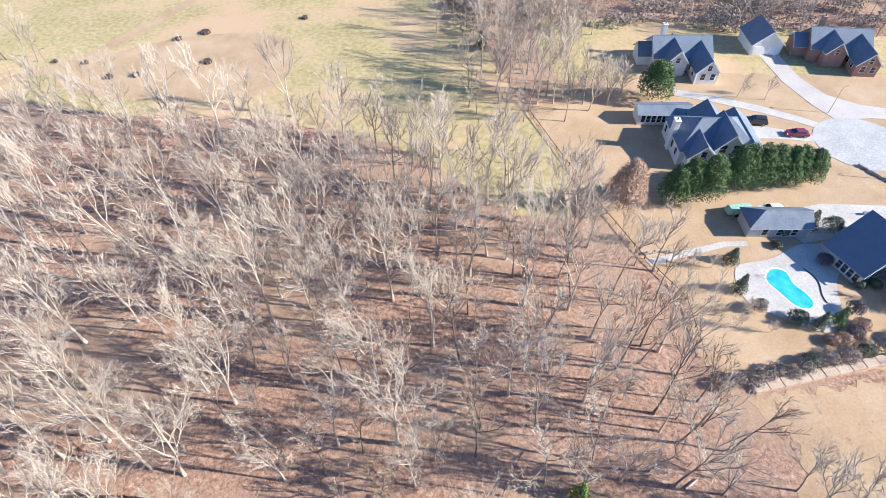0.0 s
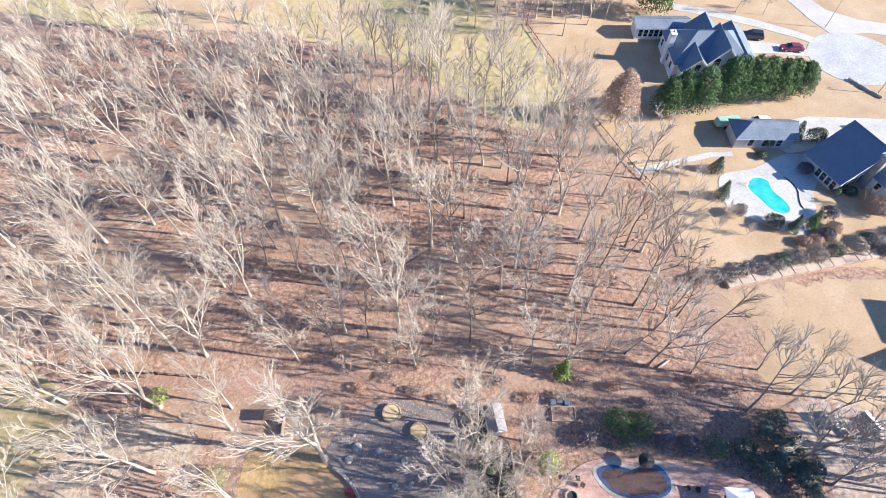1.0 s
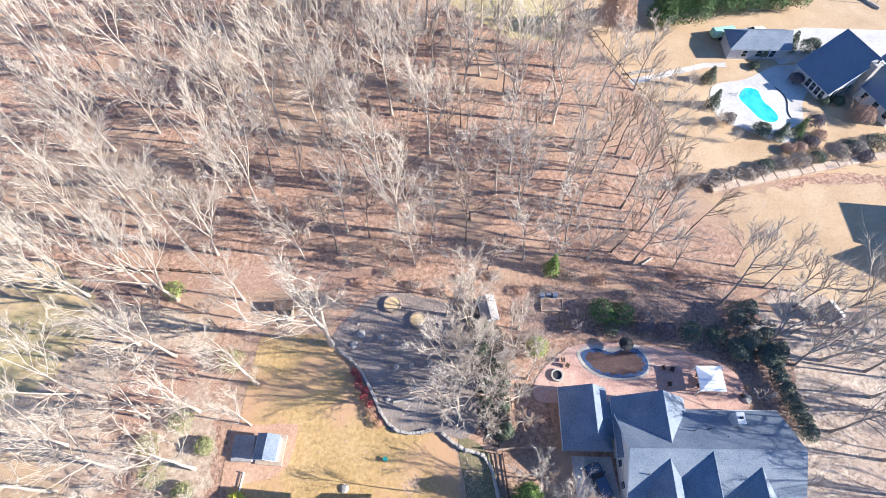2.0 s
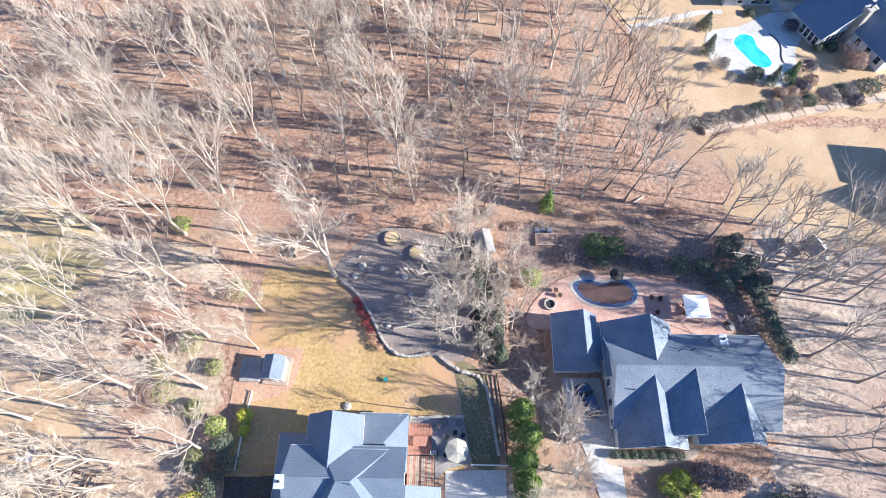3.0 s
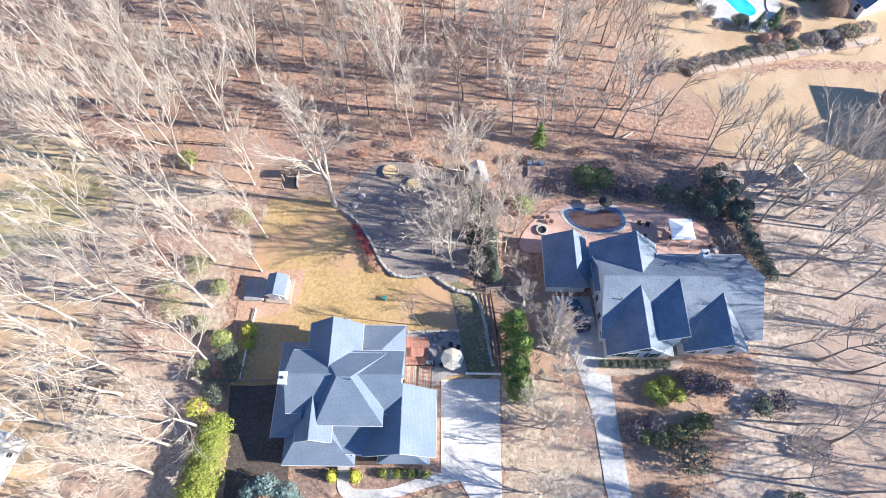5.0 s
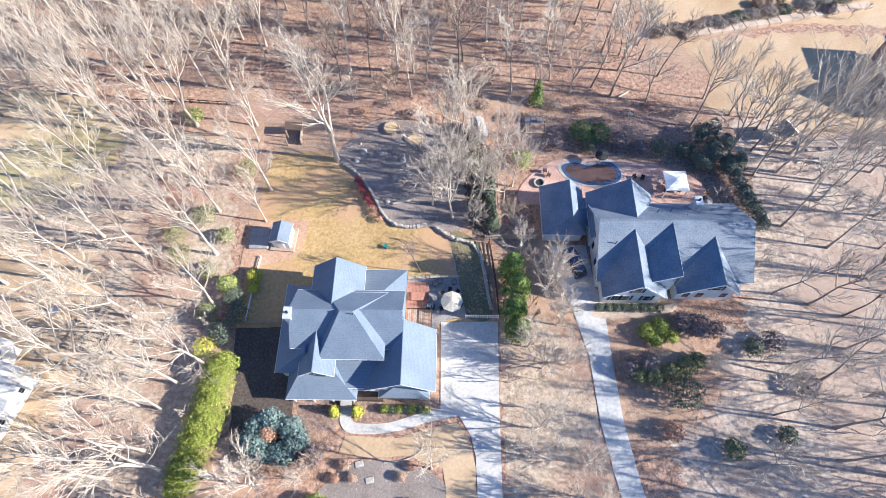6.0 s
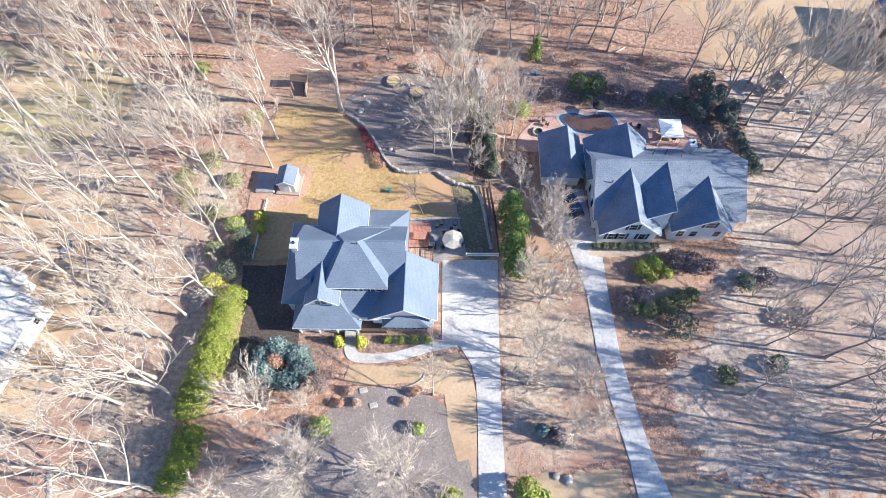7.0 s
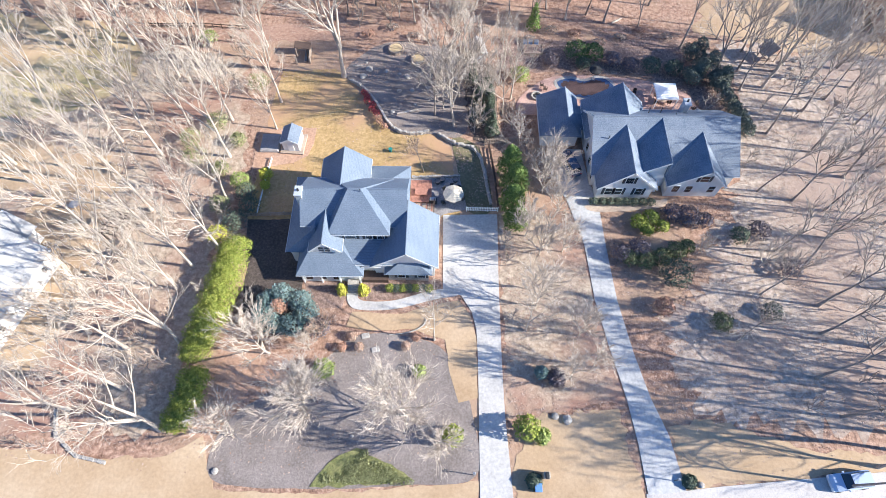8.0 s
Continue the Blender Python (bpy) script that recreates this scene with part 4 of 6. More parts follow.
for x, y, s in ((49.5, 13.5, 0.95), (52.5, 9.5, 1.0), (55.5, 13.0, 1.0), (51.0, 17.5, 0.9), (57.5, 4.5, 1.0), (60.5, 11.0, 1.0), (47.5, 20.5, 0.8)):
    plant(PALE + GREY, x, y, s, "trees east of the houses")
for x, y, s in ((56, -46.6, 1.0), (66, -46, 1.1), (74, -45.5, 1.15), (82, -45, 1.1), (70, -39.5, 1.1), (78, -38, 1.1), (62, -41, 1.0)):
    plant(PALE, x, y, s, "trees east of the houses")
for x, y, s in ((15.6, -9.4, 1.0), (15.5, -11.5, 1.0), (16.8, -15.5, 1.05), (12.6, -18.6, 0.9), (14.4, -21.5, 0.9), (17.5, -21.0, 0.9), (13.5, -29, 1.0), (18.6, -33, 0.85), (20.0, -37, 0.8), (17, -38.5, 0.8), (1.0, -46.6, 0.95), (-20.2, -35.8, 1.15), (-22.9, -45.8, 1.05), (-15.2, -35.3, 0.6), (44, -23, 0.7), (36, -21, 0.5)):
    plant(SMALL, x, y, s * 1.2, "small bare trees by the drives")
for x, y, s in ((-8.5, 23, 1.0), (-7, 25, 0.9), (11.5, 0.5, 0.9), (11, -9, 0.8), (-13.6, -33.4, 0.95), (70.5, 54, 0.6)):
    plant(TANS, x, y, s, "small tan trees")
for x, y, s in ((17.3, 106.2, 1.05), (25, 102.4, 0.8), (22, 112, 1.0), (30, 109, 0.8), (14, 118, 0.95), (28, 122, 0.9), (33, 116, 0.6), (20, 128, 1.0), (36, 112, 0.6), (11, 88, 0.75), (24.6, 74, 0.75), (29.5, 66, 0.5), (31.5, 61, 0.55), (-109, 129.5, 0.8), (-113.8, 128, 0.8), (-105, 127, 0.7), (66, 112, 0.4), (72, 111, 0.35)):
    plant(GREY, x, y, s, "trees by the fence")


def fill(kinds, x0, x1, y0, y1, step, keep, lo, hi, group, apart=lambda x, y: False):
    """Scatters trees over a stretch, clear of those that stand already."""
    x = x0
    while x < x1:
        y = y0
        while y < y1:
            px, py = x + tree_rng.uniform(-0.45, 0.45) * step, y + tree_rng.uniform(-0.45, 0.45) * step
            if keep(px, py) and all((px - a) ** 2 + (py - b) ** 2 > (0.45 * step) ** 2 for a, b in planted):
                plant(kinds, px, py, tree_rng.uniform(lo, hi), group, apart(px, py))
            y += step
        x += step


def wood_edge(x):
    return 101 - max(0.0, x + 15) * 0.8


def in_wood(x, y):
    return y < wood_edge(x) and x < 40 - max(0, y - 50) * 0.35 and y > 22 + max(0, -x - 10) * 0.05


fill(GREY + GREY + DARK + PALE, -34, 37, 24, 102, 5.6, in_wood, 0.62, 1.08, "trees of the wood", lambda x, y: "far_side_of_the_wood" if y > 58 else False)
fill(PALE + GREY[:2], -92, -34, 18, 112, 7.0, lambda x, y: y < 104 + max(0, -x - 60) * 0.2, 0.75, 1.08, "trees of the wood", lambda x, y: "far_side_of_the_wood" if y > 48 or x < -62 else False)
fill(PALE + GREY[:2], -62, -30, -42, 18, 9.4, lambda x, y: not (x < -44 and y < -12) and x < -31, 0.6, 0.95, "trees west of the yard")
fill(GREY + DARK[:1], 44, 70, -48, 14, 8.2, lambda x, y: y < 12 and x > 45, 0.7, 1.0, "trees east of the houses")
fill(FARKIND, 6, 36, 104, 142, 6.0, lambda x, y: not (x > 27 and y < 113), 0.6, 1.0, "far woods", lambda x, y: "distant_woods")
fill(FARKIND, -5, 140, 138, 172, 7.4, lambda x, y: y > 141 - x * 0.02 and not 38 < x < 56, 0.6, 0.9, "far woods", lambda x, y: "distant_woods")
fill(SAPLING, -60, 36, 22, 80, 7.0, lambda x, y: in_wood(x, y) or x < -34, 0.7, 1.3, "", lambda x, y: "understory")
fill(SAPLING, -48, -29, -46, 20, 4.2, lambda x, y: True, 0.6, 1.2, "", lambda x, y: "understory")
fill(SAPLING, 39, 80, 37.5, 50, 2.6, lambda x, y: abs(y - 39.6 - 0.14 * (x - 40)) < 1.5, 0.35, 0.6, "", lambda x, y: "understory")
fill(SAPLING, 44, 72, -44, 16, 6.0, lambda x, y: True, 0.5, 1.0, "", lambda x, y: "understory")
fill(SAPLING, 9.6, 14, -30, 14, 3.0, lambda x, y: x > 9.4 and not (y > 2 and x > 12.5), 0.5, 1.0, "", lambda x, y: "understory")
fill(FARKIND, 68, 104, -64, 14, 10.5, lambda x, y: x > 66 + 0.3 * abs(y + 20) * 0.2, 0.75, 1.05, "", lambda x, y: "eastern_woods")
join_woods("eastern_woods", "leafless grey woods east of the houses")
join_woods("far_side_of_the_wood", "far part of the leafless grey wood")
join_woods("distant_woods", "distant belt of leafless grey woods")
join_woods("understory", "thin leafless saplings and undergrowth among the trees")
for k in PALE + GREY + DARK + SMALL + BEDTREE + TANS + GIANT + SAPLING + FARKIND:
    for o in (*k.children_recursive, k):
        bpy.data.objects.remove(o)


# ---- shrubs, hedges and evergreens ----
def leaves(seed, count, size, spots):
    """Small folded leaf sprays on the surfaces of ellipsoids (x, y, z, rx, ry, rz), uneven and with gaps."""
    rng = random.Random(seed)
    v, f = [], []
    total = sum(s[3] * s[5] for s in spots)
    for x, y, z, rx, ry, rz in spots:
        for _ in range(max(12, int(count * rx * rz / total))):
            d = Vector((rng.gauss(0, 1), rng.gauss(0, 1), rng.gauss(0, 1)))
            d.normalize()
            if d.z < -0.3:
                d.z *= -1
            lump = 1 + 0.22 * noise.noise(d * 2.3 + Vector((x, y, z)))
            r = lump * rng.uniform(0.72, 1.06)
            p = Vector((x + d.x * rx * r, y + d.y * ry * r, max(0.05, z + d.z * rz * r)))
            n = (d + Vector((rng.gauss(0, 0.5), rng.gauss(0, 0.5), rng.gauss(0, 0.5)))).normalized()
            a = n.orthogonal().normalized()
            a = (Matrix.Rotation(rng.uniform(0, 6.28), 3, n) @ a) * size * rng.uniform(0.6, 1.3)
            b = n.cross(a) * rng.uniform(0.45, 0.7)
            k = len(v)
            v += [(p - a)[:], (p - b + n * size * 0.2)[:], (p + a)[:], (p + b + n * size * 0.2)[:]]
            f += [(k, k + 1, k + 2), (k, k + 2, k + 3)]
    return v, f


def stems(spots, mat, parent, r=0.06):
    x0, y0 = sum(s[0] for s in spots) / len(spots), sum(s[1] for s in spots) / len(spots)
    bm = bmesh.new()
    for x, y, z, rx, ry, rz in spots:
        tube(bm, (x, y, -0.05), (x + 0.1 * rx, y, z + rz * 0.4), r, r * 0.4, 5)
        for k in range(4):
            w = k * 1.57 + x
            tube(bm, (x, y, z * 0.4), (x + rx * 0.6 * math.cos(w), y + ry * 0.6 * math.sin(w), z + rz * 0.3), r * 0.5, r * 0.2, 4)
    return part("trunk", bm, mat, parent)


def shrub(name, label, spots, mat, at, count=900, size=0.16, seed=1, group="", category="shrub"):
    t = thing(name, label, category, at, 0, group)
    stems(spots, BARK_DARK, t)
    part("crown", leaves(seed, count, size, spots), mat, t)
    return t


def conifer_spots(h, r, n=7):
    return [(0, 0, h * (0.08 + 0.86 * i / n), r * (1 - 0.9 * i / n), r * (1 - 0.9 * i / n), h / n * 0.8) for i in range(n)]


# the long evergreen hedge west of the drive
for i, (x, y, r, h) in enumerate(((-26.6, -22.2, 1.6, 3.6), (-26.9, -24.6, 1.7, 3.4), (-27.1, -27.0, 1.7, 3.4), (-27.5, -29.3, 1.7, 3.2), (-28.0, -31.6, 1.7, 3.2), (-28.5, -33.9, 1.6, 3.0), (-28.9, -35.9, 1.4, 2.7), (-28.3, -39.6, 1.4, 2.8), (-28.6, -41.9, 1.4, 2.5), (-29.3, -44.0, 1.4, 2.3))):
    shrub("hedge_shrub", "yellow-green evergreen shrub of the boundary hedge", [(0, 0, h * 0.45, r * 1.45, r * 1.3, h * 0.52), (0.5, 0.4, h * 0.6, r * 0.8, r * 0.7, h * 0.4), (-0.6, -0.5, h * 0.5, r * 0.7, r * 0.8, h * 0.45)], HEDGE, (x, y, 0), 3600, 0.115, 100 + i, "boundary hedge")
for i, (x, y, r, h) in enumerate(((10.6, -8.6, 1.8, 7.0), (11.2, -11.4, 2.0, 6.6), (10.8, -14.4, 1.8, 6.0), (11.2, -17.0, 1.7, 4.6))):
    shrub("evergreen_tree", "bright green evergreen tree beside the driveway", [(0, 0, h * 0.3, r, r, h * 0.32), (0.2, 0.1, h * 0.62, r * 0.75, r * 0.75, h * 0.28), (0, 0, h * 0.85, r * 0.4, r * 0.4, h * 0.17)], MAGNOLIA, (x, y, 0), 4200, 0.14, 120 + i, "evergreens by the drive", "tree")
# tall evergreen row before the far house
for i, (x, y, r, h) in enumerate(((41.8, 76.0, 2.8, 7.5), (44.6, 76.8, 3.0, 8.5), (48.0, 76.6, 3.0, 9.5), (53.2, 79.0, 2.8, 9.8), (55.4, 79.8, 2.8, 9.4), (58.4, 80.2, 2.8, 9.2), (61.2, 80.8, 2.7, 8.6), (64.2, 81.0, 2.8, 8.0), (66.6, 81.8, 2.6, 7.6), (69.4, 81.8, 2.6, 7.0))):
    shrub("evergreen_tree", "tall dense dark green evergreen in a row", [(0, 0, h * 0.32, r * 1.12, r * 1.12, h * 0.36), (0.4, 0.3, h * 0.6, r * 0.95, r * 0.95, h * 0.33), (0, 0, h * 0.88, r * 0.55, r * 0.55, h * 0.24)], EVERGREEN, (x, y + 1.2, 0), 5200, 0.17, 400 + i, "evergreen row", "tree")
shrub("evergreen_tree", "broad dark evergreen by the far driveway", [(0, 0, 3.5, 4.0, 4.0, 4.0), (0, 0, 6.8, 2.6, 2.6, 3.2)], EVERGREEN, (46.2, 110.6, 0), 5200, 0.22, 150, "", "tree")
shrub("beech_tree", "broad tree full of rusty dead leaves", [(0, 0, 3.8, 3.9, 3.9, 3.8), (0.3, 0.3, 7.4, 2.6, 2.6, 3.4), (-0.9, -0.4, 6.2, 2.4, 2.4, 3.4), (0.2, 0.2, 10.0, 1.3, 1.3, 2.0)], SALMON, (32.0, 74.6, 0), 7500, 0.17, 151, "", "tree")
shrub("evergreen_tree", "small dark evergreen at the pasture's edge", conifer_spots(5, 1.8), EVERGREEN, (7.5, 134, 0), 900, 0.3, 152, "", "tree")
shrub("blue_cedar", "spreading blue-green conifer before the porch", [(-2.4, -0.8, 1.6, 1.7, 1.7, 1.5), (-0.6, 1.7, 1.8, 1.6, 1.5, 1.7), (1.9, 0.9, 1.7, 1.6, 1.5, 1.6), (2.7, -0.6, 1.5, 1.6, 1.6, 1.5), (1.0, -2.2, 1.4, 1.8, 1.5, 1.4), (-1.4, -2.0, 1.3, 1.5, 1.4, 1.3), (-2.2, 1.0, 1.5, 1.5, 1.5, 1.5)], BLUECEDAR, (-18.6, -30.4, 0), 6500, 0.15, 153, "", "tree")
shrub("russet_shrub", "rust-coloured shrub inside the blue conifer", [(0, 0, 1.6, 1.1, 1.1, 1.6)], RUSSET, (-19.4, -30.2, 0), 900, 0.13, 154)
shrub("russet_shrub", "reddish brown twiggy shrub in the front bed", [(0, 0, 1.1, 1.7, 1.6, 1.2)], PLUM, (-14.4, -32.6, 0), 900, 0.13, 155)
for x in (-11.9, -9.1):
    shrub("golden_cypress", "golden yellow clipped shrub flanking the steps", conifer_spots(2.6, 0.85, 5), GOLD, (x, -27.3, 0), 900, 0.12, 156 + int(x), "shrubs by the steps")
for i, (x, y, r, m, lab) in enumerate(((-24.8, -9.2, 1.0, GOLD, "golden yellow shrub"), (-24.7, -11.0, 0.7, GOLD, "golden yellow shrub"), (-28.2, -10.6, 1.4, LIMEGREEN, "fresh green shrub"), (-30.2, -14.8, 1.5, OLIVE, "olive green shrub"), (-26.0, -15.0, 1.6, HOLLY, "dark green shrub"), (-27.0, -12.6, 1.5, HOLLY, "dark green shrub"), (-27.6, -17.6, 1.8, HOLLY, "dark green shrub"), (-29.5, -19.6, 1.5, GOLD, "yellowish leafy shrub"), (-28.5, 8.0, 1.8, OLIVE, "pale olive leafy shrub"), (-33.5, 0.2, 1.7, OLIVE, "pale olive leafy shrub"), (-35.5, -6.5, 1.8, OLIVE, "pale olive leafy shrub"), (-30.0, -3.0, 1.2, OLIVE, "olive green shrub"), (-37.0, -3.0, 1.6, OLIVE, "pale olive leafy shrub"), (-39.0, 18.5, 1.5, LIMEGREEN, "fresh green shrub"), (-31.5, -8.5, 1.3, OLIVE, "olive green shrub"))):
    shrub("shrub", lab + " along the yard's edge", [(0, 0, r * 0.7, r, r, r * 0.9)], m, (x, y, 0), 900 if r < 1.5 else 650, 0.13, 170 + i, "shrubs along the yard")
for i, (x, y, r, h, m, lab) in enumerate(((-13.0, -38.0, 1.3, 2.4, LIMEGREEN, "fresh green young evergreen"), (-1.4, -38.0, 0.8, 1.5, LIMEGREEN, "fresh green young shrub"), (2.6, -45.6, 1.3, 2.8, HEDGE, "yellow-green broadleaf shrub by the drive"), (11.2, -44.6, 1.5, 3.2, HEDGE, "yellow-green broadleaf shrub by the drive"), (13.0, -45.4, 1.0, 1.6, LIMEGREEN, "pale green shrub by the drive"), (13.4, -38.0, 0.8, 1.8, BLUECEDAR, "small blue-green conifer"), (15.2, -38.6, 1.1, 1.6, PLUM, "dark bare shrub"), (11.8, -50.2, 0.9, 1.2, HOLLY, "green shrub by the letterbox"), (29.2, -50.0, 0.8, 0.8, HOLLY, "low green plant by the drive"))):
    shrub("shrub", lab + " in the front yard", [(0, 0, h * 0.45, r, r, h * 0.5)], m, (x, y, 0), 1100, 0.15, 190 + i, "front yard shrubs")
for i, (x, y) in enumerate(((-9.0, -35.0), (-11.1, -35.1), (-3.2, -34.8), (-1.9, -33.6), (-10.0, -33.6))):
    shrub("box_ball", "clipped brownish round shrub", [(0, 0, 0.5, 0.62, 0.62, 0.55)], RUSSET if i % 2 else SALMON, (x, y, 0), 450, 0.09, 200 + i, "clipped shrubs")
for i in range(7):
    shrub("foundation_shrub", "low clipped green hedge plant by the wall", [(0, 0, 0.55, 0.7, 0.6, 0.55)], HOLLY if i % 2 else HEDGE, (-5.6 + 0.85 * i, -27.0, 0), 380, 0.09, 210 + i, "foundation hedge")
cover_rng = random.Random(12)
ivy = thing("ground_cover", "low yellow-green clumps of ground cover on the mulch", "ground cover", kind="stuff")
part("leaves", leaves(14, 5000, 0.12, [(-7.4 + cover_rng.uniform(-1, 1) * 5.4 * k, -50.6 + 3.4 * (1 - k) * cover_rng.uniform(0.1, 0.95) + 0.2, 0.1, 0.5, 0.5, 0.16) for k in [cover_rng.random() ** 0.7 for _ in range(130)]]), OLIVE, ivy)
# round the neighbour's house
for i in range(8):
    shrub("foundation_shrub", "low dark green hedge plant before the neighbour's wall", [(0, 0, 0.6, 0.8, 0.6, 0.6)], HOLLY, (22.6 + 1.15 * i, -13.2, 0), 420, 0.1, 220 + i, "neighbour's foundation hedge")
for i, (x, y, r, m, lab) in enumerate(((28.4, -16.6, 1.2, HEDGE, "yellow-green rounded shrub"), (30.2, -15.9, 1.2, HEDGE, "yellow-green rounded shrub"), (29.4, -17.8, 1.0, HEDGE, "yellow-green rounded shrub"), (31.6, -17.2, 1.0, HEDGE, "yellow-green rounded shrub"), (33.4, -15.2, 1.5, PLUM, "grey bare rounded shrub"), (35.4, -15.8, 1.7, PLUM, "grey bare rounded shrub"), (37.6, -16.2, 1.2, PLUM, "grey bare rounded shrub"), (26.4, -22.2, 1.2, OLIVEDARK, "low olive evergreen shrub"), (28.4, -22.6, 1.4, OLIVEDARK, "low olive evergreen shrub"), (30.6, -22.2, 1.4, OLIVEDARK, "low olive evergreen shrub"), (32.8, -21.2, 1.4, OLIVEDARK, "low olive evergreen shrub"), (34.4, -20.4, 1.1, OLIVEDARK, "low olive evergreen shrub"), (31.8, -24.8, 2.2, HOLLY, "dark green spreading conifer"), (25.2, -21.5, 1.4, PLUM, "dark bare shrub"), (27.8, -20.8, 1.5, PLUM, "dark bare shrub"), (36.8, -31.2, 1.3, OLIVEDARK, "green rounded shrub among leaves"), (43.6, -29.6, 1.2, HOLLY, "dark green conifer among leaves"), (29.8, -29.2, 1.3, RUSSET, "rusty ornamental grass clump"), (44.8, -17.8, 1.5, PLUM, "grey twiggy shrub"), (42, -18.6, 1.3, HOLLY, "dull green shrub"), (47.6, -23.5, 1.5, PLUM, "grey twiggy shrub"), (22.8, 15.8, 2.0, EVERGREEN, "dark evergreen behind the covered pool"), (25.6, 15.6, 1.8, EVERGREEN, "dark evergreen behind the covered pool"), (23.8, 13.6, 1.2, HOLLY, "grey-green shrub behind the pool"), (13.2, 10.6, 1.6, LIMEGREEN, "pale yellow-green ornamental grass"), (18.6, 14.0, 1.3, PLUM, "brown shrub"), (28.6, 14.4, 1.5, PLUM, "brown shrub"), (31.5, 13.2, 1.4, PLUM, "brown shrub"), (34.8, 13.0, 1.6, HOLLY, "dull green shrub"), (38.4, 12.6, 1.5, HOLLY, "dull green shrub"))):
    shrub("shrub", lab + " near the neighbouring house", [(0, 0, r * 0.65, r, r, r * 0.8)], m, (x, y, 0), int(500 * r), 0.15, 240 + i, "neighbour's shrubs")
for i, (x, y, r, h) in enumerate(((43.4, 12.4, 2.2, 4.6), (45.0, 9.6, 1.9, 4.2), (42.2, 15.6, 2.0, 4.4), (41.0, 10.6, 1.8, 3.8))):
    shrub("holly_tree", "dull dark green holly behind the neighbour's house", [(0, 0, h * 0.35, r, r, h * 0.3), (r * 0.5, 0.3 * r, h * 0.6, r * 0.5, r * 0.6, h * 0.25), (-r * 0.4, -0.3 * r, h * 0.55, r * 0.5, r * 0.5, h * 0.25)], GREYGREEN, (x, y, 0), 2200, 0.15, 280 + i, "hollies", "tree")
for i in range(9):
    shrub("hedge_shrub", "dull dark green tall clipped hedge behind the neighbour's house", [(0, 0, 1.2, 1.1, 1.0, 1.25), (0.2, 0.5, 1.6, 0.8, 0.7, 0.9)], GREYGREEN, (44.4 + 0.34 * i, 10.2 - 1.35 * i, 0), 800, 0.15, 500 + i, "neighbour's tall hedge")
for i, (x, y, h) in enumerate(((8.0, 2.0, 6.0), (8.2, 5.0, 5.0), (7.6, 8.2, 4.6), (8.4, -0.6, 5.5), (6.4, 5.6, 3.6), (5.6, 10.4, 4.2), (5.4, 13.2, 3.8), (6.0, 2.6, 3.4))):
    shrub("cypress", "narrow grey-green evergreen along the fence", conifer_spots(h, 1.2, 5), HOLLY, (x, y, 0), 1100, 0.16, 300 + i, "narrow evergreens", "tree")
for i in range(9):
    shrub("berry_bush", "crimson leaved low bush along the bed edge", [(0, 0, 0.5, 0.6, 0.6, 0.55)], CRIMSON if i < 6 else RUSSET, (-11.7 + 0.42 * i + 0.3 * math.sin(i * 2.6), 6.9 - 0.85 * i, 0), 240, 0.09, 310 + i, "crimson bushes")
shrub("young_pine", "small bright green pine at the wood's edge", conifer_spots(5.5, 1.3, 5), MAGNOLIA, (16.2, 22.8, 0), 800, 0.18, 320, "", "tree")
# round the swimming pool
for i, (x, y, r, h, m, lab) in enumerate(((47.6, 62.0, 1.4, 3.4, HOLLY, "tall dull green conifer"), (46.9, 55.8, 1.3, 4.0, HOLLY, "tall dull green conifer"), (48.6, 52.0, 1.2, 2.6, BRUSH, "bare grey shrub"), (53.8, 49.8, 1.6, 2.4, HOLLY, "round green shrub"), (56.6, 48.6, 1.1, 4.0, HOLLY, "pointed green conifer"), (59.8, 49.4, 1.2, 4.2, EVERGREEN, "pointed green conifer"), (63.6, 51.6, 1.4, 2.6, PLUM, "dark bare shrub"), (57.6, 46.0, 1.2, 1.6, SALMON, "brownish round shrub"), (59.6, 46.2, 1.2, 1.6, SALMON, "brownish round shrub"), (61.8, 47.4, 1.3, 1.8, PLUM, "brownish round shrub"), (63.4, 48.8, 1.3, 1.8, SALMON, "brownish round shrub"), (63.4, 62.0, 1.3, 2.0, PLUM, "dark round shrub"), (58.8, 68.2, 0.9, 2.6, HOLLY, "small green shrub"), (64.6, 70.4, 1.4, 4.0, HOLLY, "green conifer by the drive"), (67.6, 69.4, 1.9, 3.6, HOLLY, "green shrub by the drive"), (56.8, 65.6, 1.0, 1.2, HOLLY, "low green shrub"), (68.0, 46.4, 1.4, 2.0, HOLLY, "dark clipped shrub"), (69.6, 44.6, 1.5, 2.0, PLUM, "dark clipped shrub"), (72.0, 52.8, 2.0, 3.4, SALMON, "rusty round shrub"), (67.0, 57.0, 1.1, 1.3, HOLLY, "low green shrub"), (69.6, 57.0, 1.1, 1.3, HOLLY, "low green shrub"))):
    shrub("shrub", lab + " by the swimming pool", conifer_spots(h * 1.15, r * 1.05, 6) if "conifer" in lab else [(0, 0, h * 0.4, r, r, h * 0.42), (0.2 * r, 0, h * 0.62, r * 0.7, r * 0.7, h * 0.28)], m, (x + 0.5, y, 0), int(1100 * r), 0.12, 330 + i, "shrubs by the pool")
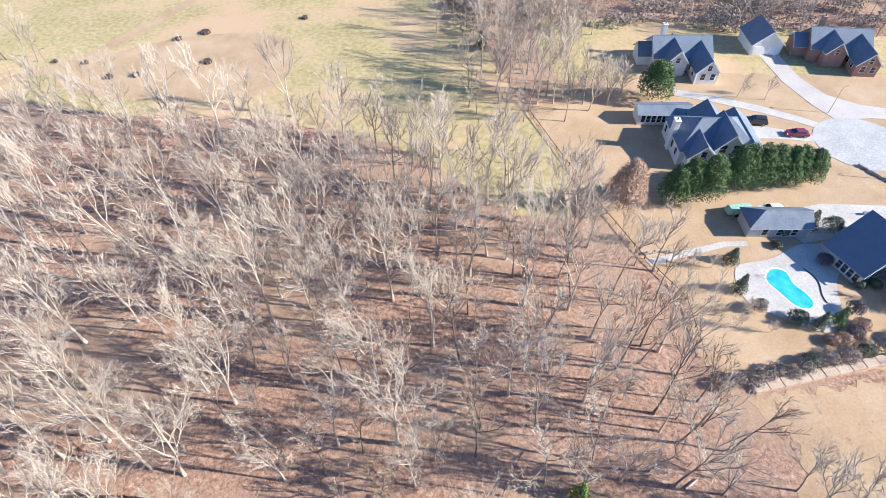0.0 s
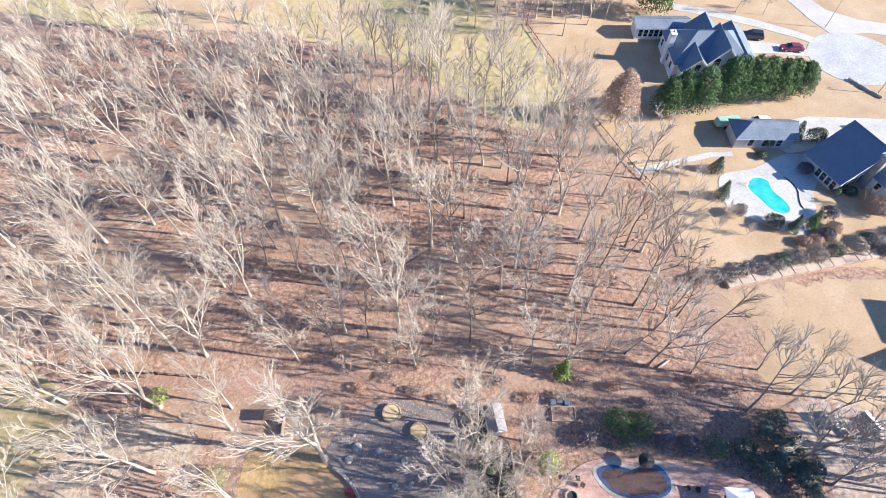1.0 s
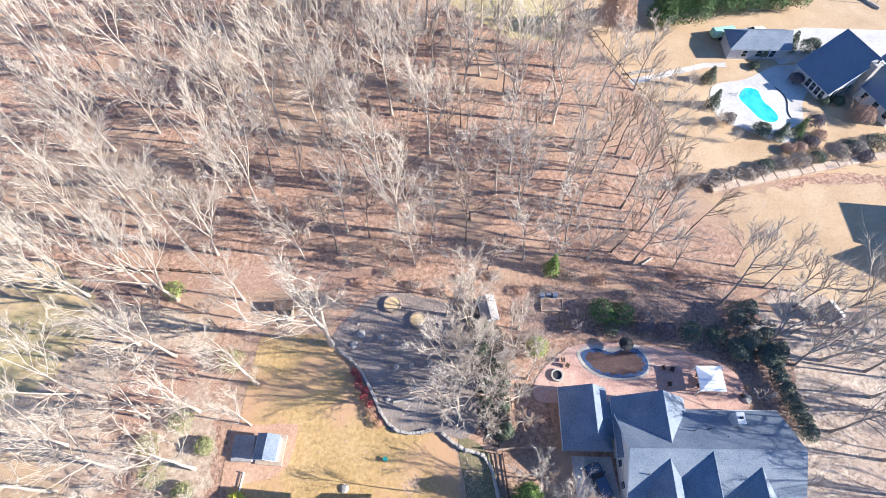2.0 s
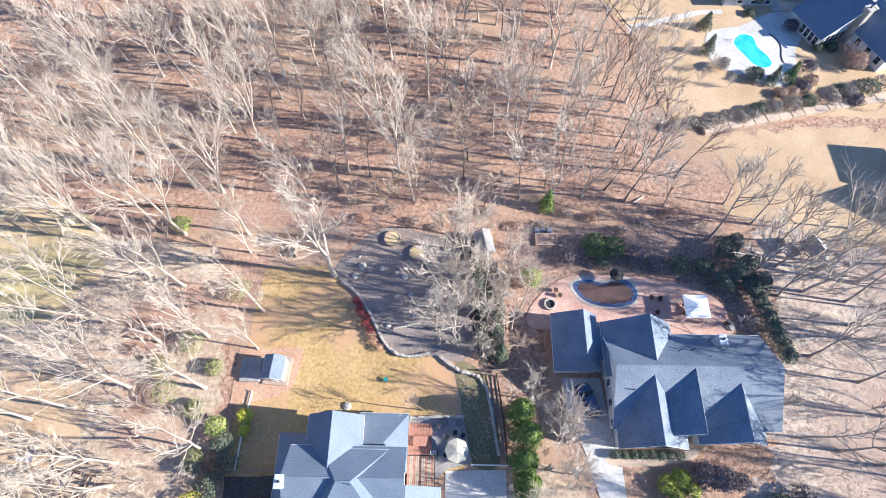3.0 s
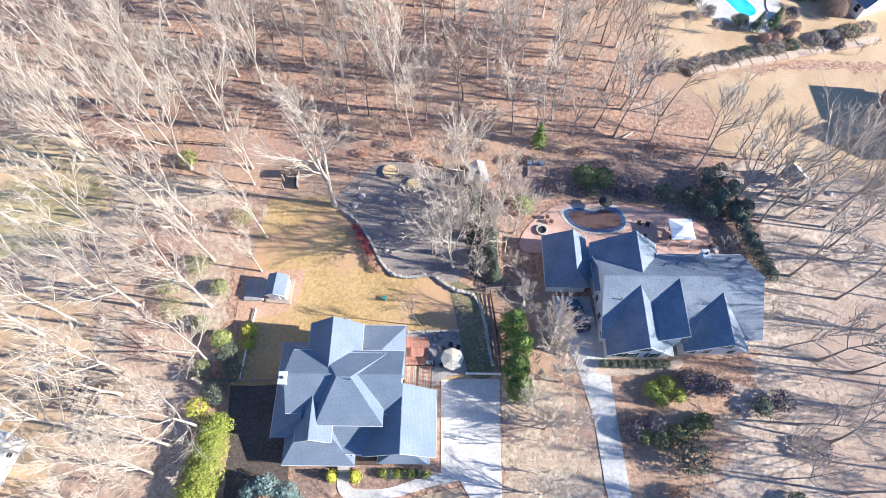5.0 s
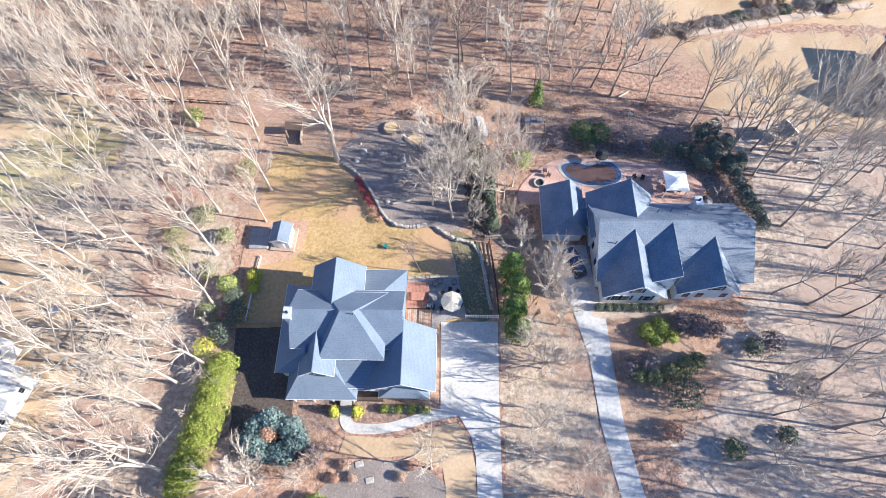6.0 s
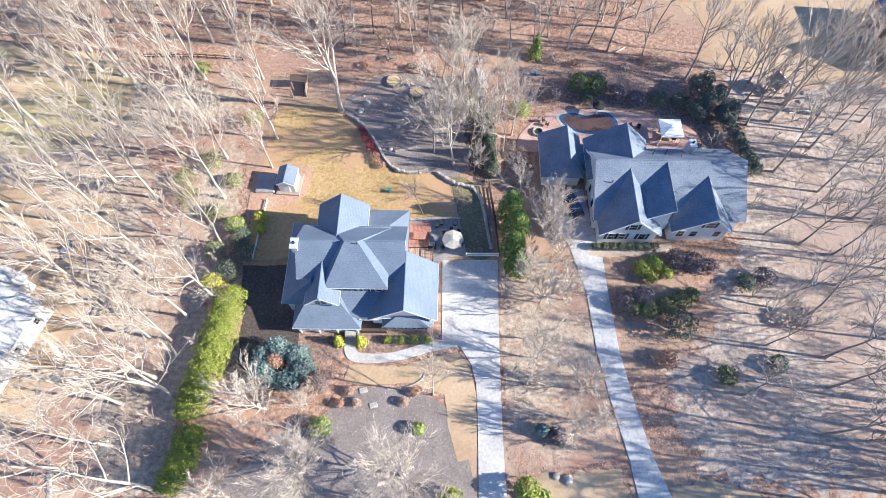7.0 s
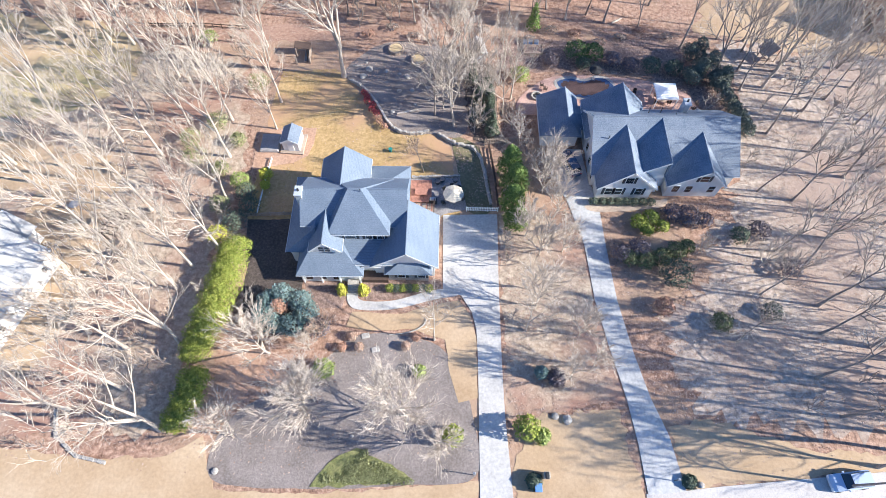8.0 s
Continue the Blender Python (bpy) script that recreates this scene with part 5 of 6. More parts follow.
# the rough bank of grey brush below the pool yard
for i in range(8):
    x = 39.5 + 2.1 * i
    shrub("brush", "grey leafless brush on the bank", [(0, 0, 0.8, 1.6, 1.2, 0.9)], BRUSH, (x, 38.6 + 0.22 * (x - 40) + 0.5 * math.sin(i * 2.1), 0), 700, 0.13, 360 + i, "brush on the bank")
for i, (x, y, r) in enumerate(((53.2, 42.2, 1.5), (56.0, 42.6, 1.6), (58.9, 43.2, 1.9), (62.2, 44.0, 1.4), (65.8, 45.0, 2.0), (69.4, 46.0, 1.7), (72.8, 47.0, 2.1), (76.2, 48.0, 1.9))):
    shrub("clipped_shrub", "rounded grey-brown clipped shrub above the bank", [(0, 0, r * 0.55, r, r * 0.85, r * 0.7)], BRUSH if i % 3 else HOLLY, (x, y, 0), 1100, 0.12, 370 + i, "clipped shrubs on the bank")
for i in range(14):
    x, y = -12 + 3.9 * i, 20.4 + 1.6 * math.sin(i * 1.7)
    shrub("brush", "brown twiggy undergrowth at the wood's edge", [(0, 0, 0.5, 1.2, 0.9, 0.6)], BRUSH if i % 3 else RUSSET, (x, y, 0), 260, 0.12, 380 + i, "undergrowth")

# thicket below the distant woods
thicket_rng = random.Random(9)
thicket = thing("distant_thicket", "grey-brown leafless thicket below the distant woods", "thicket", kind="stuff")
part("twigs", leaves(9, 22000, 0.32, [(thicket_rng.uniform(-2, 140), thicket_rng.uniform(143, 178), 1.2, thicket_rng.uniform(3, 5), thicket_rng.uniform(2, 4), thicket_rng.uniform(1.5, 3.2)) for _ in range(90)]), BRUSH, thicket)


# ---- pools ----
pool_t = thing("swimming_pool", "turquoise kidney-shaped swimming pool in a white deck", "pool")
outline = curved([(52.9, 58.0), (54.4, 60.2), (56.6, 59.8), (57.0, 57.2), (58.2, 55.2), (58.6, 53.2), (57.2, 52.2), (55.4, 53.0), (54.2, 55.2)], 6)
part("water", prism(outline, -1.2, 0.13), WATER, pool_t)
part("coping", prism([(55.7 + (x - 55.7) * 1.1, 56.2 + (y - 56.2) * 1.1) for x, y in outline], -1.0, 0.115), TRIM, pool_t)
for s in (-0.25, 0.25):
    bm = bmesh.new()
    pts = [(53.0 + s, 58.9, 0.1), (53.0 + s, 58.9, 0.9), (53.4 + s, 58.3, 0.9), (53.4 + s, 58.2, 0.1)]
    for p, q in zip(pts, pts[1:]):
        tube(bm, p, q, 0.03, 0.03, 6)
    part("handrail", bm, METAL, pool_t)
hose = thing("hose", "black coiled hose on the pool deck", "hose")
bm = bmesh.new()
pts = [Vector((60 + 1.5 * t + 0.7 * math.sin(t * 5), 60.5 - 7.2 * t, 0.14)) for t in [i / 16 for i in range(17)]]
for p, q in zip(pts, pts[1:]):
    tube(bm, p, q, 0.09, 0.09, 6)
part("tube", bm, BLACK, hose)

cover = thing("covered_pool", "curved pool under a dark blue cover strewn with brown leaves", "pool")
LEAFCOVER = speckled("leafy_pool_cover", (0.035, 0.02, 0.022), (0.07, 0.038, 0.036), (0.115, 0.068, 0.06), 0.6, 5, 0.8, 0.6, 0.05, 0.5)
BLUECOVER = plain("blue_cover", (0.04, 0.075, 0.16), 0.5)
c_out = curved([(19.4, 10.0), (21.5, 10.8), (23.8, 10.2), (25.8, 11.0), (27.5, 10.6), (28.5, 8.8), (27.4, 7.1), (23.6, 6.7), (20.7, 7.8)], 6)
part("cover", prism(c_out, -1.0, 0.19), BLUECOVER, cover)
part("fallen_leaves", prism([(23.6 + (x - 23.6) * 0.86 + 0.25 * math.sin(i * 1.9), 8.7 + (y - 8.7) * 0.78 + 0.2 * math.cos(i * 2.3)) for i, (x, y) in enumerate(c_out)], 0.1, 0.2), LEAFCOVER, cover, "layer of brown fallen leaves")


# ---- garden buildings ----
def shed(at, rz, w, d, h, ridge, wall, roof, label):
    t = thing("shed", label, "shed", at, rz)
    wing(t, -w / 2, w / 2, -d / 2, d / 2, h, ridge, "y", wall=wall, roof=roof, over=0.18)
    part("door", box(-0.45, 0.45, -d / 2 - 0.06, -d / 2, 0, h * 0.85, bevel=0.01), TRIM, t)
    return t


s1 = shed((-21.6, -3.2, 0.35), -4, 2.4, 2.8, 1.9, 2.6, WHITE_SIDING, ROOF_GREY, "small white garden shed with a grey roof")
part("floor_deck", box(-1.7, 1.7, -1.9, 1.9, -0.35, -0.0), WOOD, s1)
shed((6.5, 15.9, 0), 12, 2.0, 3.4, 1.9, 2.5, WOOD, DARKPAVE, "weathered narrow shed among the bare trees")
pen = thing("lean_to", "open wooden lean-to at the wood's edge", "shelter", (-22.5, 15.2, 0), 4)
for x in (-1.1, 1.1):
    for y in (-1.5, 0, 1.5):
        part("post", box(x - 0.08, x + 0.08, y - 0.08, y + 0.08, 0, 1.9 if x < 0 else 1.4), WOOD, pen)
part("roof", slab([(-1.3, 0.2, 2.0), (-1.3, 1.7, 2.0), (1.3, 1.7, 1.5), (1.3, 0.2, 1.5)], 0.08), DARKWOOD, pen)
for i in range(6):
    part("board", box(1.06, 1.14, -1.5, 1.5, 0.1 + 0.22 * i, 0.28 + 0.22 * i), WOOD, pen)
for i in range(5):
    part("log", rod((0.2 + 0.24 * (i % 3), -1.4, 0.14 + 0.24 * (i // 3)), (0.25 + 0.24 * (i % 3), 1.3, 0.14 + 0.24 * (i // 3)), 0.12), BARK_GREY, pen)
# low dark grey block added on the ground west of the shed
dark_block = thing("covered_stack", "low dark grey block beside the shed", "stack", (-25.2, -3.2, 0))
part("cover", box(-1.5, 1.5, -1.6, 1.8, 0, 0.5, bevel=0.1, taper=0.12), DARKPAVE, dark_block)

# white canopy, parasols and patio furniture
gz = thing("gazebo", "white cloth gazebo on four posts on the patio", "gazebo", (35.6, 6.1, 0))
for x in (-1.55, 1.55):
    for y in (-1.55, 1.55):
        part("post", box(x - 0.06, x + 0.06, y - 0.06, y + 0.06, 0, 2.4), TRIM, gz)
bm = bmesh.new()
top = bm.verts.new((0, 0, 3.1))
ring = [bm.verts.new((x, y, 2.5)) for x, y in ((-1.7, -1.7), (0, -1.66), (1.7, -1.7), (1.66, 0), (1.7, 1.7), (0, 1.66), (-1.7, 1.7), (-1.66, 0))]
hem = [bm.verts.new((v.co.x, v.co.y, 2.28)) for v in ring]
for i in range(8):
    j = (i + 1) % 8
    bm.faces.new((ring[i], ring[j], top))
    bm.faces.new((hem[i], hem[j], ring[j], ring[i]))
part("canopy", bm, TRIM, gz, "white cloth canopy")


def parasol(at, r, h, mat, label, sides=8):
    t = thing("parasol", label, "parasol", at)
    part("pole", rod((0, 0, 0), (0, 0, h), 0.035), METAL, t)
    part("base", rod((0, 0, 0), (0, 0, 0.1), 0.32, 0.28, 12), DARKPAVE, t)
    bm = bmesh.new()
    tip = bm.verts.new((0, 0, h))
    rim = [bm.verts.new((r * math.cos(2 * math.pi * i / sides), r * math.sin(2 * math.pi * i / sides), h - 0.55)) for i in range(sides)]
    hem = [bm.verts.new((v.co.x, v.co.y, h - 0.7)) for v in rim]
    for i in range(sides):
        j = (i + 1) % sides
        bm.faces.new((rim[i], rim[j], tip))
        bm.faces.new((hem[i], hem[j], rim[j], rim[i]))
    part("canopy", bm, mat, t)
    for i in range(sides):
        part("rib", rod((0, 0, h - 0.08), (r * 0.98 * math.cos(2 * math.pi * i / sides), r * 0.98 * math.sin(2 * math.pi * i / sides), h - 0.6), 0.012, sides=4), METAL, t)


parasol((2.6, -13.2, 0.12), 1.5, 2.7, plain("beige_canvas", (0.5, 0.45, 0.36), 0.9), "beige octagonal parasol over the patio table")
parasol((25.3, 10.9, 0.14), 1.0, 2.5, plain("black_canvas", (0.03, 0.03, 0.03), 0.9), "black parasol at the covered pool's edge", 10)


def chair_at(at, rz, mat, label, group):
    t = thing("patio_chair", label, "chair", at, rz, group)
    part("seat", box(-0.27, 0.27, -0.27, 0.27, 0.38, 0.46, bevel=0.03), mat, t)
    part("backrest", box(-0.27, 0.27, 0.22, 0.29, 0.46, 0.95, bevel=0.03), mat, t)
    for x in (-0.23, 0.23):
        part("armrest", box(x - 0.03, x + 0.03, -0.22, 0.25, 0.62, 0.66), mat, t)
        for y in (-0.22, 0.22):
            part("leg", box(x - 0.02, x + 0.02, y - 0.02, y + 0.02, 0, 0.64 if y < 0 else 0.4), mat, t)
    return t


def table_at(at, r, mat, label):
    t = thing("patio_table", label, "table", at)
    part("tabletop", rod((0, 0, 0.68), (0, 0, 0.73), r, sides=20), mat, t)
    for k in range(4):
        a = k * math.pi / 2 + 0.78
        part("leg", rod((0.7 * r * math.cos(a), 0.7 * r * math.sin(a), 0), (0.6 * r * math.cos(a), 0.6 * r * math.sin(a), 0.68), 0.025, sides=6), mat, t)


table_at((2.6, -12.3, 0.12), 0.65, BLACK, "round dark metal patio table")
c0 = chair_at((1.4, -11.4, 0.12), 40, BLACK, "dark metal patio chair beside the table", "patio chairs")
for x, y, r in ((3.4, -11.2, -30), (1.2, -13.6, 120), (3.9, -13.0, 240), (2.4, -10.9, 0)):
    copy_thing(c0, pose(x, y, 0.12, 0, 0, r))
c1 = chair_at((30.3, 8.0, 0.1), 10, DARKWOOD, "brown wooden lounge chair on the brick patio", "pool chairs")
for x, y, r in ((31.5, 7.8, -15), (17.3, 8.2, 60), (16.8, 9.0, 90), (34.7, 5.6, 90), (36.6, 5.6, 270), (34.8, 7.0, 60), (41.0, 5.4, 30), (40.2, 4.4, 200), (30.8, 5.8, 0)):
    copy_thing(c1, pose(x, y, 0.1, 0, 0, r))
table_at((35.6, 6.1, 0.1), 0.7, WOOD, "round wooden table under the gazebo")
for x, y in ((0.3, -10.0), (1.0, -9.6), (2.9, -9.7)):
    pot = thing("planter", "round dark plant pot on the patio", "planter", (x, y, 0.12), 0, "patio pots")
    part("pot", rod((0, 0, 0), (0, 0, 0.55), 0.32, 0.45, 14), BLACK, pot)
    part("soil", rod((0, 0, 0.5), (0, 0, 0.57), 0.39, 0.39, 14), MULCH, pot)
grill = thing("grill", "black barbecue grill on the side patio", "grill", (-0.3, -13.4, 0.12))
part("cabinet", box(-0.6, 0.6, -0.3, 0.3, 0, 0.85, bevel=0.03), BLACK, grill)
part("lid", box(-0.45, 0.45, -0.28, 0.28, 0.85, 1.15, bevel=0.1), METAL, grill)
for x, y in ((-8.4, -33.4), (-7.0, -35.2)):
    rock = thing("edging_stone", "flat pale stepping stone in the front bed", "stone", (x, y, 0.03), 12, "stepping stones")
    part("slab", box(-0.5, 0.5, -0.35, 0.35, 0, 0.12, bevel=0.04), STONE, rock)
fire = thing("fire_pit", "round stone fire pit on the patio", "fire pit", (15.8, 6.9, 0.1))
for k in range(14):
    a = 2 * math.pi * k / 14
    b = box(-0.17, 0.17, -0.13, 0.13, 0, 0.4, bevel=0.03)
    b.transform(pose(0.75 * math.cos(a), 0.75 * math.sin(a), 0, 0, 0, math.degrees(a) + 90))
    part("stone", b, STONE, fire)
part("ash", rod((0, 0, 0), (0, 0, 0.12), 0.66, sides=14), BLACK, fire)
deck = thing("deck", "reddish wooden deck with steps beside the house", "deck")
for i in range(16):
    part("plank", box(-3.55 + 0.19 * i, -3.38 + 0.19 * i, -13.6, -9.8, 0.5, 0.56), REDWOOD, deck)
for i in range(14):
    part("plank", box(-3.55 + 0.25 * i, -3.33 + 0.25 * i, -17.6, -13.75, 0.4, 0.46), WOOD if i % 3 else REDWOOD, deck)
part("deck_frame", box(-3.5, -0.6, -17.5, -9.9, 0.1, 0.395), DARKWOOD, deck)
for i in range(8):
    part("rail_post", box(-0.15, -0.07, -17.5 + 0.55 * i, -17.42 + 0.55 * i, 0.1, 1.35), DARKWOOD, deck)
part("rail", box(-0.18, -0.04, -17.6, -13.5, 1.35, 1.42), DARKWOOD, deck)
pk = thing("bench", "square reddish bench on the deck", "bench", (-2.0, -12.0, 0.56))
part("seat", box(-0.9, 0.9, -0.6, 0.6, 0.3, 0.42, bevel=0.02), REDWOOD, pk)
for x in (-0.8, 0.8):
    part("leg", box(x - 0.06, x + 0.06, -0.5, 0.5, 0, 0.3), REDWOOD, pk)


# ---- fences and walls ----
def fence(points, h, gap, mat, label, rails=2, pickets=0.0):
    t = thing("fence", label, "fence")
    for (ax, ay), (bx, by) in zip(points, points[1:]):
        d = math.hypot(bx - ax, by - ay)
        n = max(1, round(d / gap))
        turn = math.degrees(math.atan2(by - ay, bx - ax))
        for i in range(n + 1):
            x, y = ax + (bx - ax) * i / n, ay + (by - ay) * i / n
            part("post", box(x - 0.06, x + 0.06, y - 0.06, y + 0.06, -0.1, h + 0.08), mat, t)
        for k in range(rails):
            b = box(0, d, -0.03, 0.03, h * (k + 0.8) / rails - 0.14, h * (k + 0.8) / rails)
            b.transform(pose(ax, ay, 0, 0, 0, turn))
            part("rail", b, mat, t)
        if pickets:
            for i in range(int(d / pickets)):
                b = box(i * pickets, i * pickets + 0.1, 0.035, 0.06, 0.05, h)
                b.transform(pose(ax, ay, 0, 0, 0, turn))
                part("picket", b, mat, t)
    return t


fence([(17.3, 106.2), (26.7, 79.0), (33.5, 62.5), (38.3, 54.0), (38.2, 43.0)], 0.9, 3.0, DARKWOOD, "dark wooden rail fence between pasture and yards", 1)
fence([(-41.6, -16.8), (-42.4, -20.4), (-43.4, -24.2)], 1.3, 2.2, WOOD, "weathered rail fence among the western trees", 3)
fence([(-50.1, 22.0), (-40.7, 22.1), (-33, 21.5)], 1.0, 1.6, DARKWOOD, "low dark rail fence at the wood's edge", 2)
fence([(7.3, -3.0), (9.9, -2.7), (14.6, -2.6)], 1.6, 2.2, WOOD, "weathered picket fence by the neighbour's court", 2, 0.26)
fence([(7.9, -3.4), (8.6, -9), (9.0, -14.6)], 1.5, 2.2, DARKWOOD, "dark wooden fence along the grass strip", 5)
fence([(9.2, 0), (9.0, 9), (8.6, 12)], 1.5, 2.2, WOOD, "weathered board fence among evergreens", 4)
fence([(4.5, -14.7), (8.9, -14.7)], 1.1, 1.4, TRIM, "white picket gate at the head of the driveway", 2, 0.24)
fence([(-25.2, -15.9), (-24.9, -9.5), (-24.6, -6.0)], 0.5, 2.0, TRIM, "low white edging rail along the lawn", 2)
fence([(-29.0, -16.1), (-25.2, -15.95), (-19.2, -15.6)], 0.9, 2.0, WOOD, "low wooden fence beside the house", 3)


def stone_wall(points, label, h=0.55, seed=3):
    """A dry wall of single stones."""
    rng = random.Random(seed)
    t = thing("stone_wall", label, "wall")
    meshes = []
    for k in range(6):
        b = bmesh.new()
        add_box(b, -0.26, 0.26, -0.2, 0.2, -0.1, h * (0.8 + 0.08 * k), bevel=0.06)
        for v in b.verts:
            v.co += Vector((rng.gauss(0, 0.025), rng.gauss(0, 0.025), rng.gauss(0, 0.02)))
        me = bpy.data.meshes.new("stone")
        b.to_mesh(me)
        b.free()
        me.materials.append(STONE)
        meshes.append(me)
    for (ax, ay), (bx, by) in zip(points, points[1:]):
        d = math.hypot(bx - ax, by - ay)
        n = max(1, round(d / 0.5))
        for i in range(n):
            u = (i + 0.5) / n
            ob = new("stone", rng.choice(meshes))
            ob.parent = t
            ob.matrix_basis = pose(ax + (bx - ax) * u, ay + (by - ay) * u, 0, 0, 0, math.degrees(math.atan2(by - ay, bx - ax)) + rng.gauss(0, 6))


stone_wall([(-14.2, 9.9), (-12.8, 9.0), (-11.6, 7.9), (-10, 5.6), (-8.8, 3.4), (-7.9, 1.6), (-6.9, 0.3), (-5.6, -0.7), (-4.2, -1.0), (-2.6, -0.9), (-1.2, -0.5)], "low curved stone wall edging the planting bed")
stone_wall([(0.2, -0.9), (1.6, -2.0), (3.2, -3.0), (4.6, -3.2), (5.7, -3.7), (6.6, -5.2), (7.2, -8), (7.6, -11.5), (8.0, -13.6)], "low curved stone wall round the grass strip", seed=4)
stone_wall([(-3.5, -9.1), (0, -8.9), (3.6, -8.8)], "low stone edging of the side patio", 0.4, 5)
bank = thing("retaining_wall", "long low tan timber-faced retaining wall on the bank", "wall")
for i in range(16):
    x = 43.4 + 2.2 * i
    b = box(0.0, 2.19, -0.75, 0.75, -0.2, 0.62 + 0.03 * (i % 3), bevel=0.05)
    b.transform(pose(x, 37.9 + 0.235 * (x - 43.4), 0, 0, 0, 13.2))
    part("timber", b, TANPATH, bank)
stone_wall([(33.6, 63.4), (36, 64), (38.6, 64.2)], "tumbled pale stones at the wood's edge", 0.6, 7)
stone_wall([(82.2, 87.8), (84.5, 84.5), (86.5, 82.0)], "row of pale stones beside the turning circle", 0.5, 8)
stone_wall([(-44.5, -43.0), (-43.5, -46), (-40.5, -48.2), (-36.8, -48.9)], "curved pale stone edging of the woodland bed", 0.25, 9)


def boulder(at, r, seed, label, group):
    rng = random.Random(seed)
    bm = bmesh.new()
    bmesh.ops.create_icosphere(bm, subdivisions=2, radius=r)
    for v in bm.verts:
        v.co *= 1 + 0.25 * noise.noise(v.co * (1.4 / r) + Vector((seed, 0, 0)))
        v.co.z *= 0.65
    t = tagged(part("boulder", bm, STONE), label, "boulder", group)
    t.matrix_world = pose(*at, 0, 0, rng.uniform(0, 360))


for i, (x, y, r) in enumerate(((-12.3, 10.9, 0.55), (-11.4, 12.5, 0.6), (-8.6, 12.1, 0.4), (-6.4, 11.4, 0.35), (-5.1, 10.9, 0.5), (-6.2, 7.8, 0.4), (-4.1, 8.1, 0.35), (-1.6, 8.6, 0.4), (-7.1, 3.4, 0.4), (-12.0, 14.0, 0.25), (-3.5, 5.0, 0.3))):
    boulder((x, y, 0.1), r, i, "weathered grey boulder in the mulched bed", "boulders in the bed")
for i, (x, y, r) in enumerate(((-11.8, -7.7, 0.55), (-24.2, -49.6, 0.4), (-9.0, -45.6, 0.2), (-15.9, -44.7, 0.3), (16.2, -43.4, 0.6), (14.8, -43.0, 0.45), (30.6, -50.3, 0.35), (57.2, 14.9, 0.5), (59.4, 15.4, 0.4), (58.4, 13.6, 0.4), (60.6, 13.8, 0.45), (40.8, 4.0, 0.7))):
    boulder((x, y, 0.12), r, 40 + i, "pale boulder lying on the ground", "loose boulders")
for x, y, r in ((-7.2, 17.0, 1.1), (-3.4, 14.6, 1.05)):
    ring_bed = thing("round_planter", "round stone-edged raised bed filled with straw", "planter", (x, y, 0.05), 0, "round beds")
    part("straw", rod((0, 0, 0), (0, 0, 0.5), r, r * 0.97, 20), speckled("straw", (0.4, 0.27, 0.13), (0.55, 0.4, 0.22), (0.65, 0.5, 0.3), 1.0, 8, 0.95), ring_bed)
    for k in range(18):
        a = 2 * math.pi * k / 18
        b = box(-0.18, 0.18, -0.1, 0.1, 0, 0.58, bevel=0.03)
        b.transform(pose((r + 0.08) * math.cos(a), (r + 0.08) * math.sin(a), 0, 0, 0, math.degrees(a) + 90))
        part("stone", b, WOOD, ring_bed)
for p, q, r, lab in (((-6.3, 3.0, 0.2), (-3.0, 3.8, 0.2), 0.2, "weathered log lying in the mulched bed"), ((-14.2, 13.2, 0.1), (-12.5, 13.3, 0.1), 0.1, "thin pole lying behind the lawn"), ((30.0, 24.0, 0.15), (31.8, 25.2, 0.15), 0.16, "pale fallen log at the wood's edge"), ((56.0, 11.2, 0.12), (60.5, 11.9, 0.12), 0.14, "pale plank edging among the leaves")):
    lg = thing("log", lab, "log")
    part("bark", rod(p, q, r, r * 0.8, 9), BARK_PALE, lg)
edging = thing("bed_edging", "thin curved pale stone edging in the front bed", "edging")
bm = bmesh.new()
arc = [Vector((-5.4 + 4.6 * math.sin(t), -31.1 - 2.1 * math.cos(t), 0.1)) for t in [i * math.pi / 20 for i in range(11)]]
for p, q in zip(arc, arc[1:]):
    tube(bm, p, q, 0.1, 0.1, 6)
part("edge", bm, STONE, edging)
orn = thing("garden_ornament", "small teal garden ornament on the lawn", "ornament", (-6.9, -4.2, 0))
part("bowl", rod((0, 0, 0.35), (0, 0, 0.55), 0.15, 0.32, 12), plain("teal_glaze", (0.04, 0.3, 0.25), 0.3), orn)
part("stand", rod((0, 0, 0), (0, 0, 0.36), 0.25, 0.1, 10), plain("teal_stand", (0.05, 0.22, 0.19), 0.4), orn)
bx = thing("raised_bed", "wooden raised bed with blue bins at the wood's edge", "raised bed", (15.9, 17.2, 0))
for d in ((-1.6, 1.6, -1.0, -0.9), (-1.6, 1.6, 0.9, 1.0), (-1.6, -1.5, -0.9, 0.9), (1.5, 1.6, -0.9, 0.9)):
    part("board", box(d[0], d[1], d[2], d[3], 0, 0.5), WOOD, bx)
part("soil", box(-1.5, 1.5, -0.9, 0.9, 0, 0.4), SOIL_AND_SHADE, bx)
BLUEBIN = plain("blue_plastic", (0.12, 0.25, 0.5), 0.4)
for x, y in ((14.6, 18.7), (15.5, 18.9), (16.5, 18.7)):
    b = thing("bin", "pale blue plastic bin beside the raised bed", "bin", (x, y, 0), 0, "blue bins")
    part("body", box(-0.3, 0.3, -0.3, 0.3, 0, 0.75, bevel=0.04, taper=-0.03), BLUEBIN, b)
    part("lid", box(-0.36, 0.36, -0.36, 0.36, 0.75, 0.82, bevel=0.02), METAL, b)
ph = thing("playhouse", "wooden playhouse with a tilted white slatted roof", "playhouse", (54.6, 15.8, 0), 25)
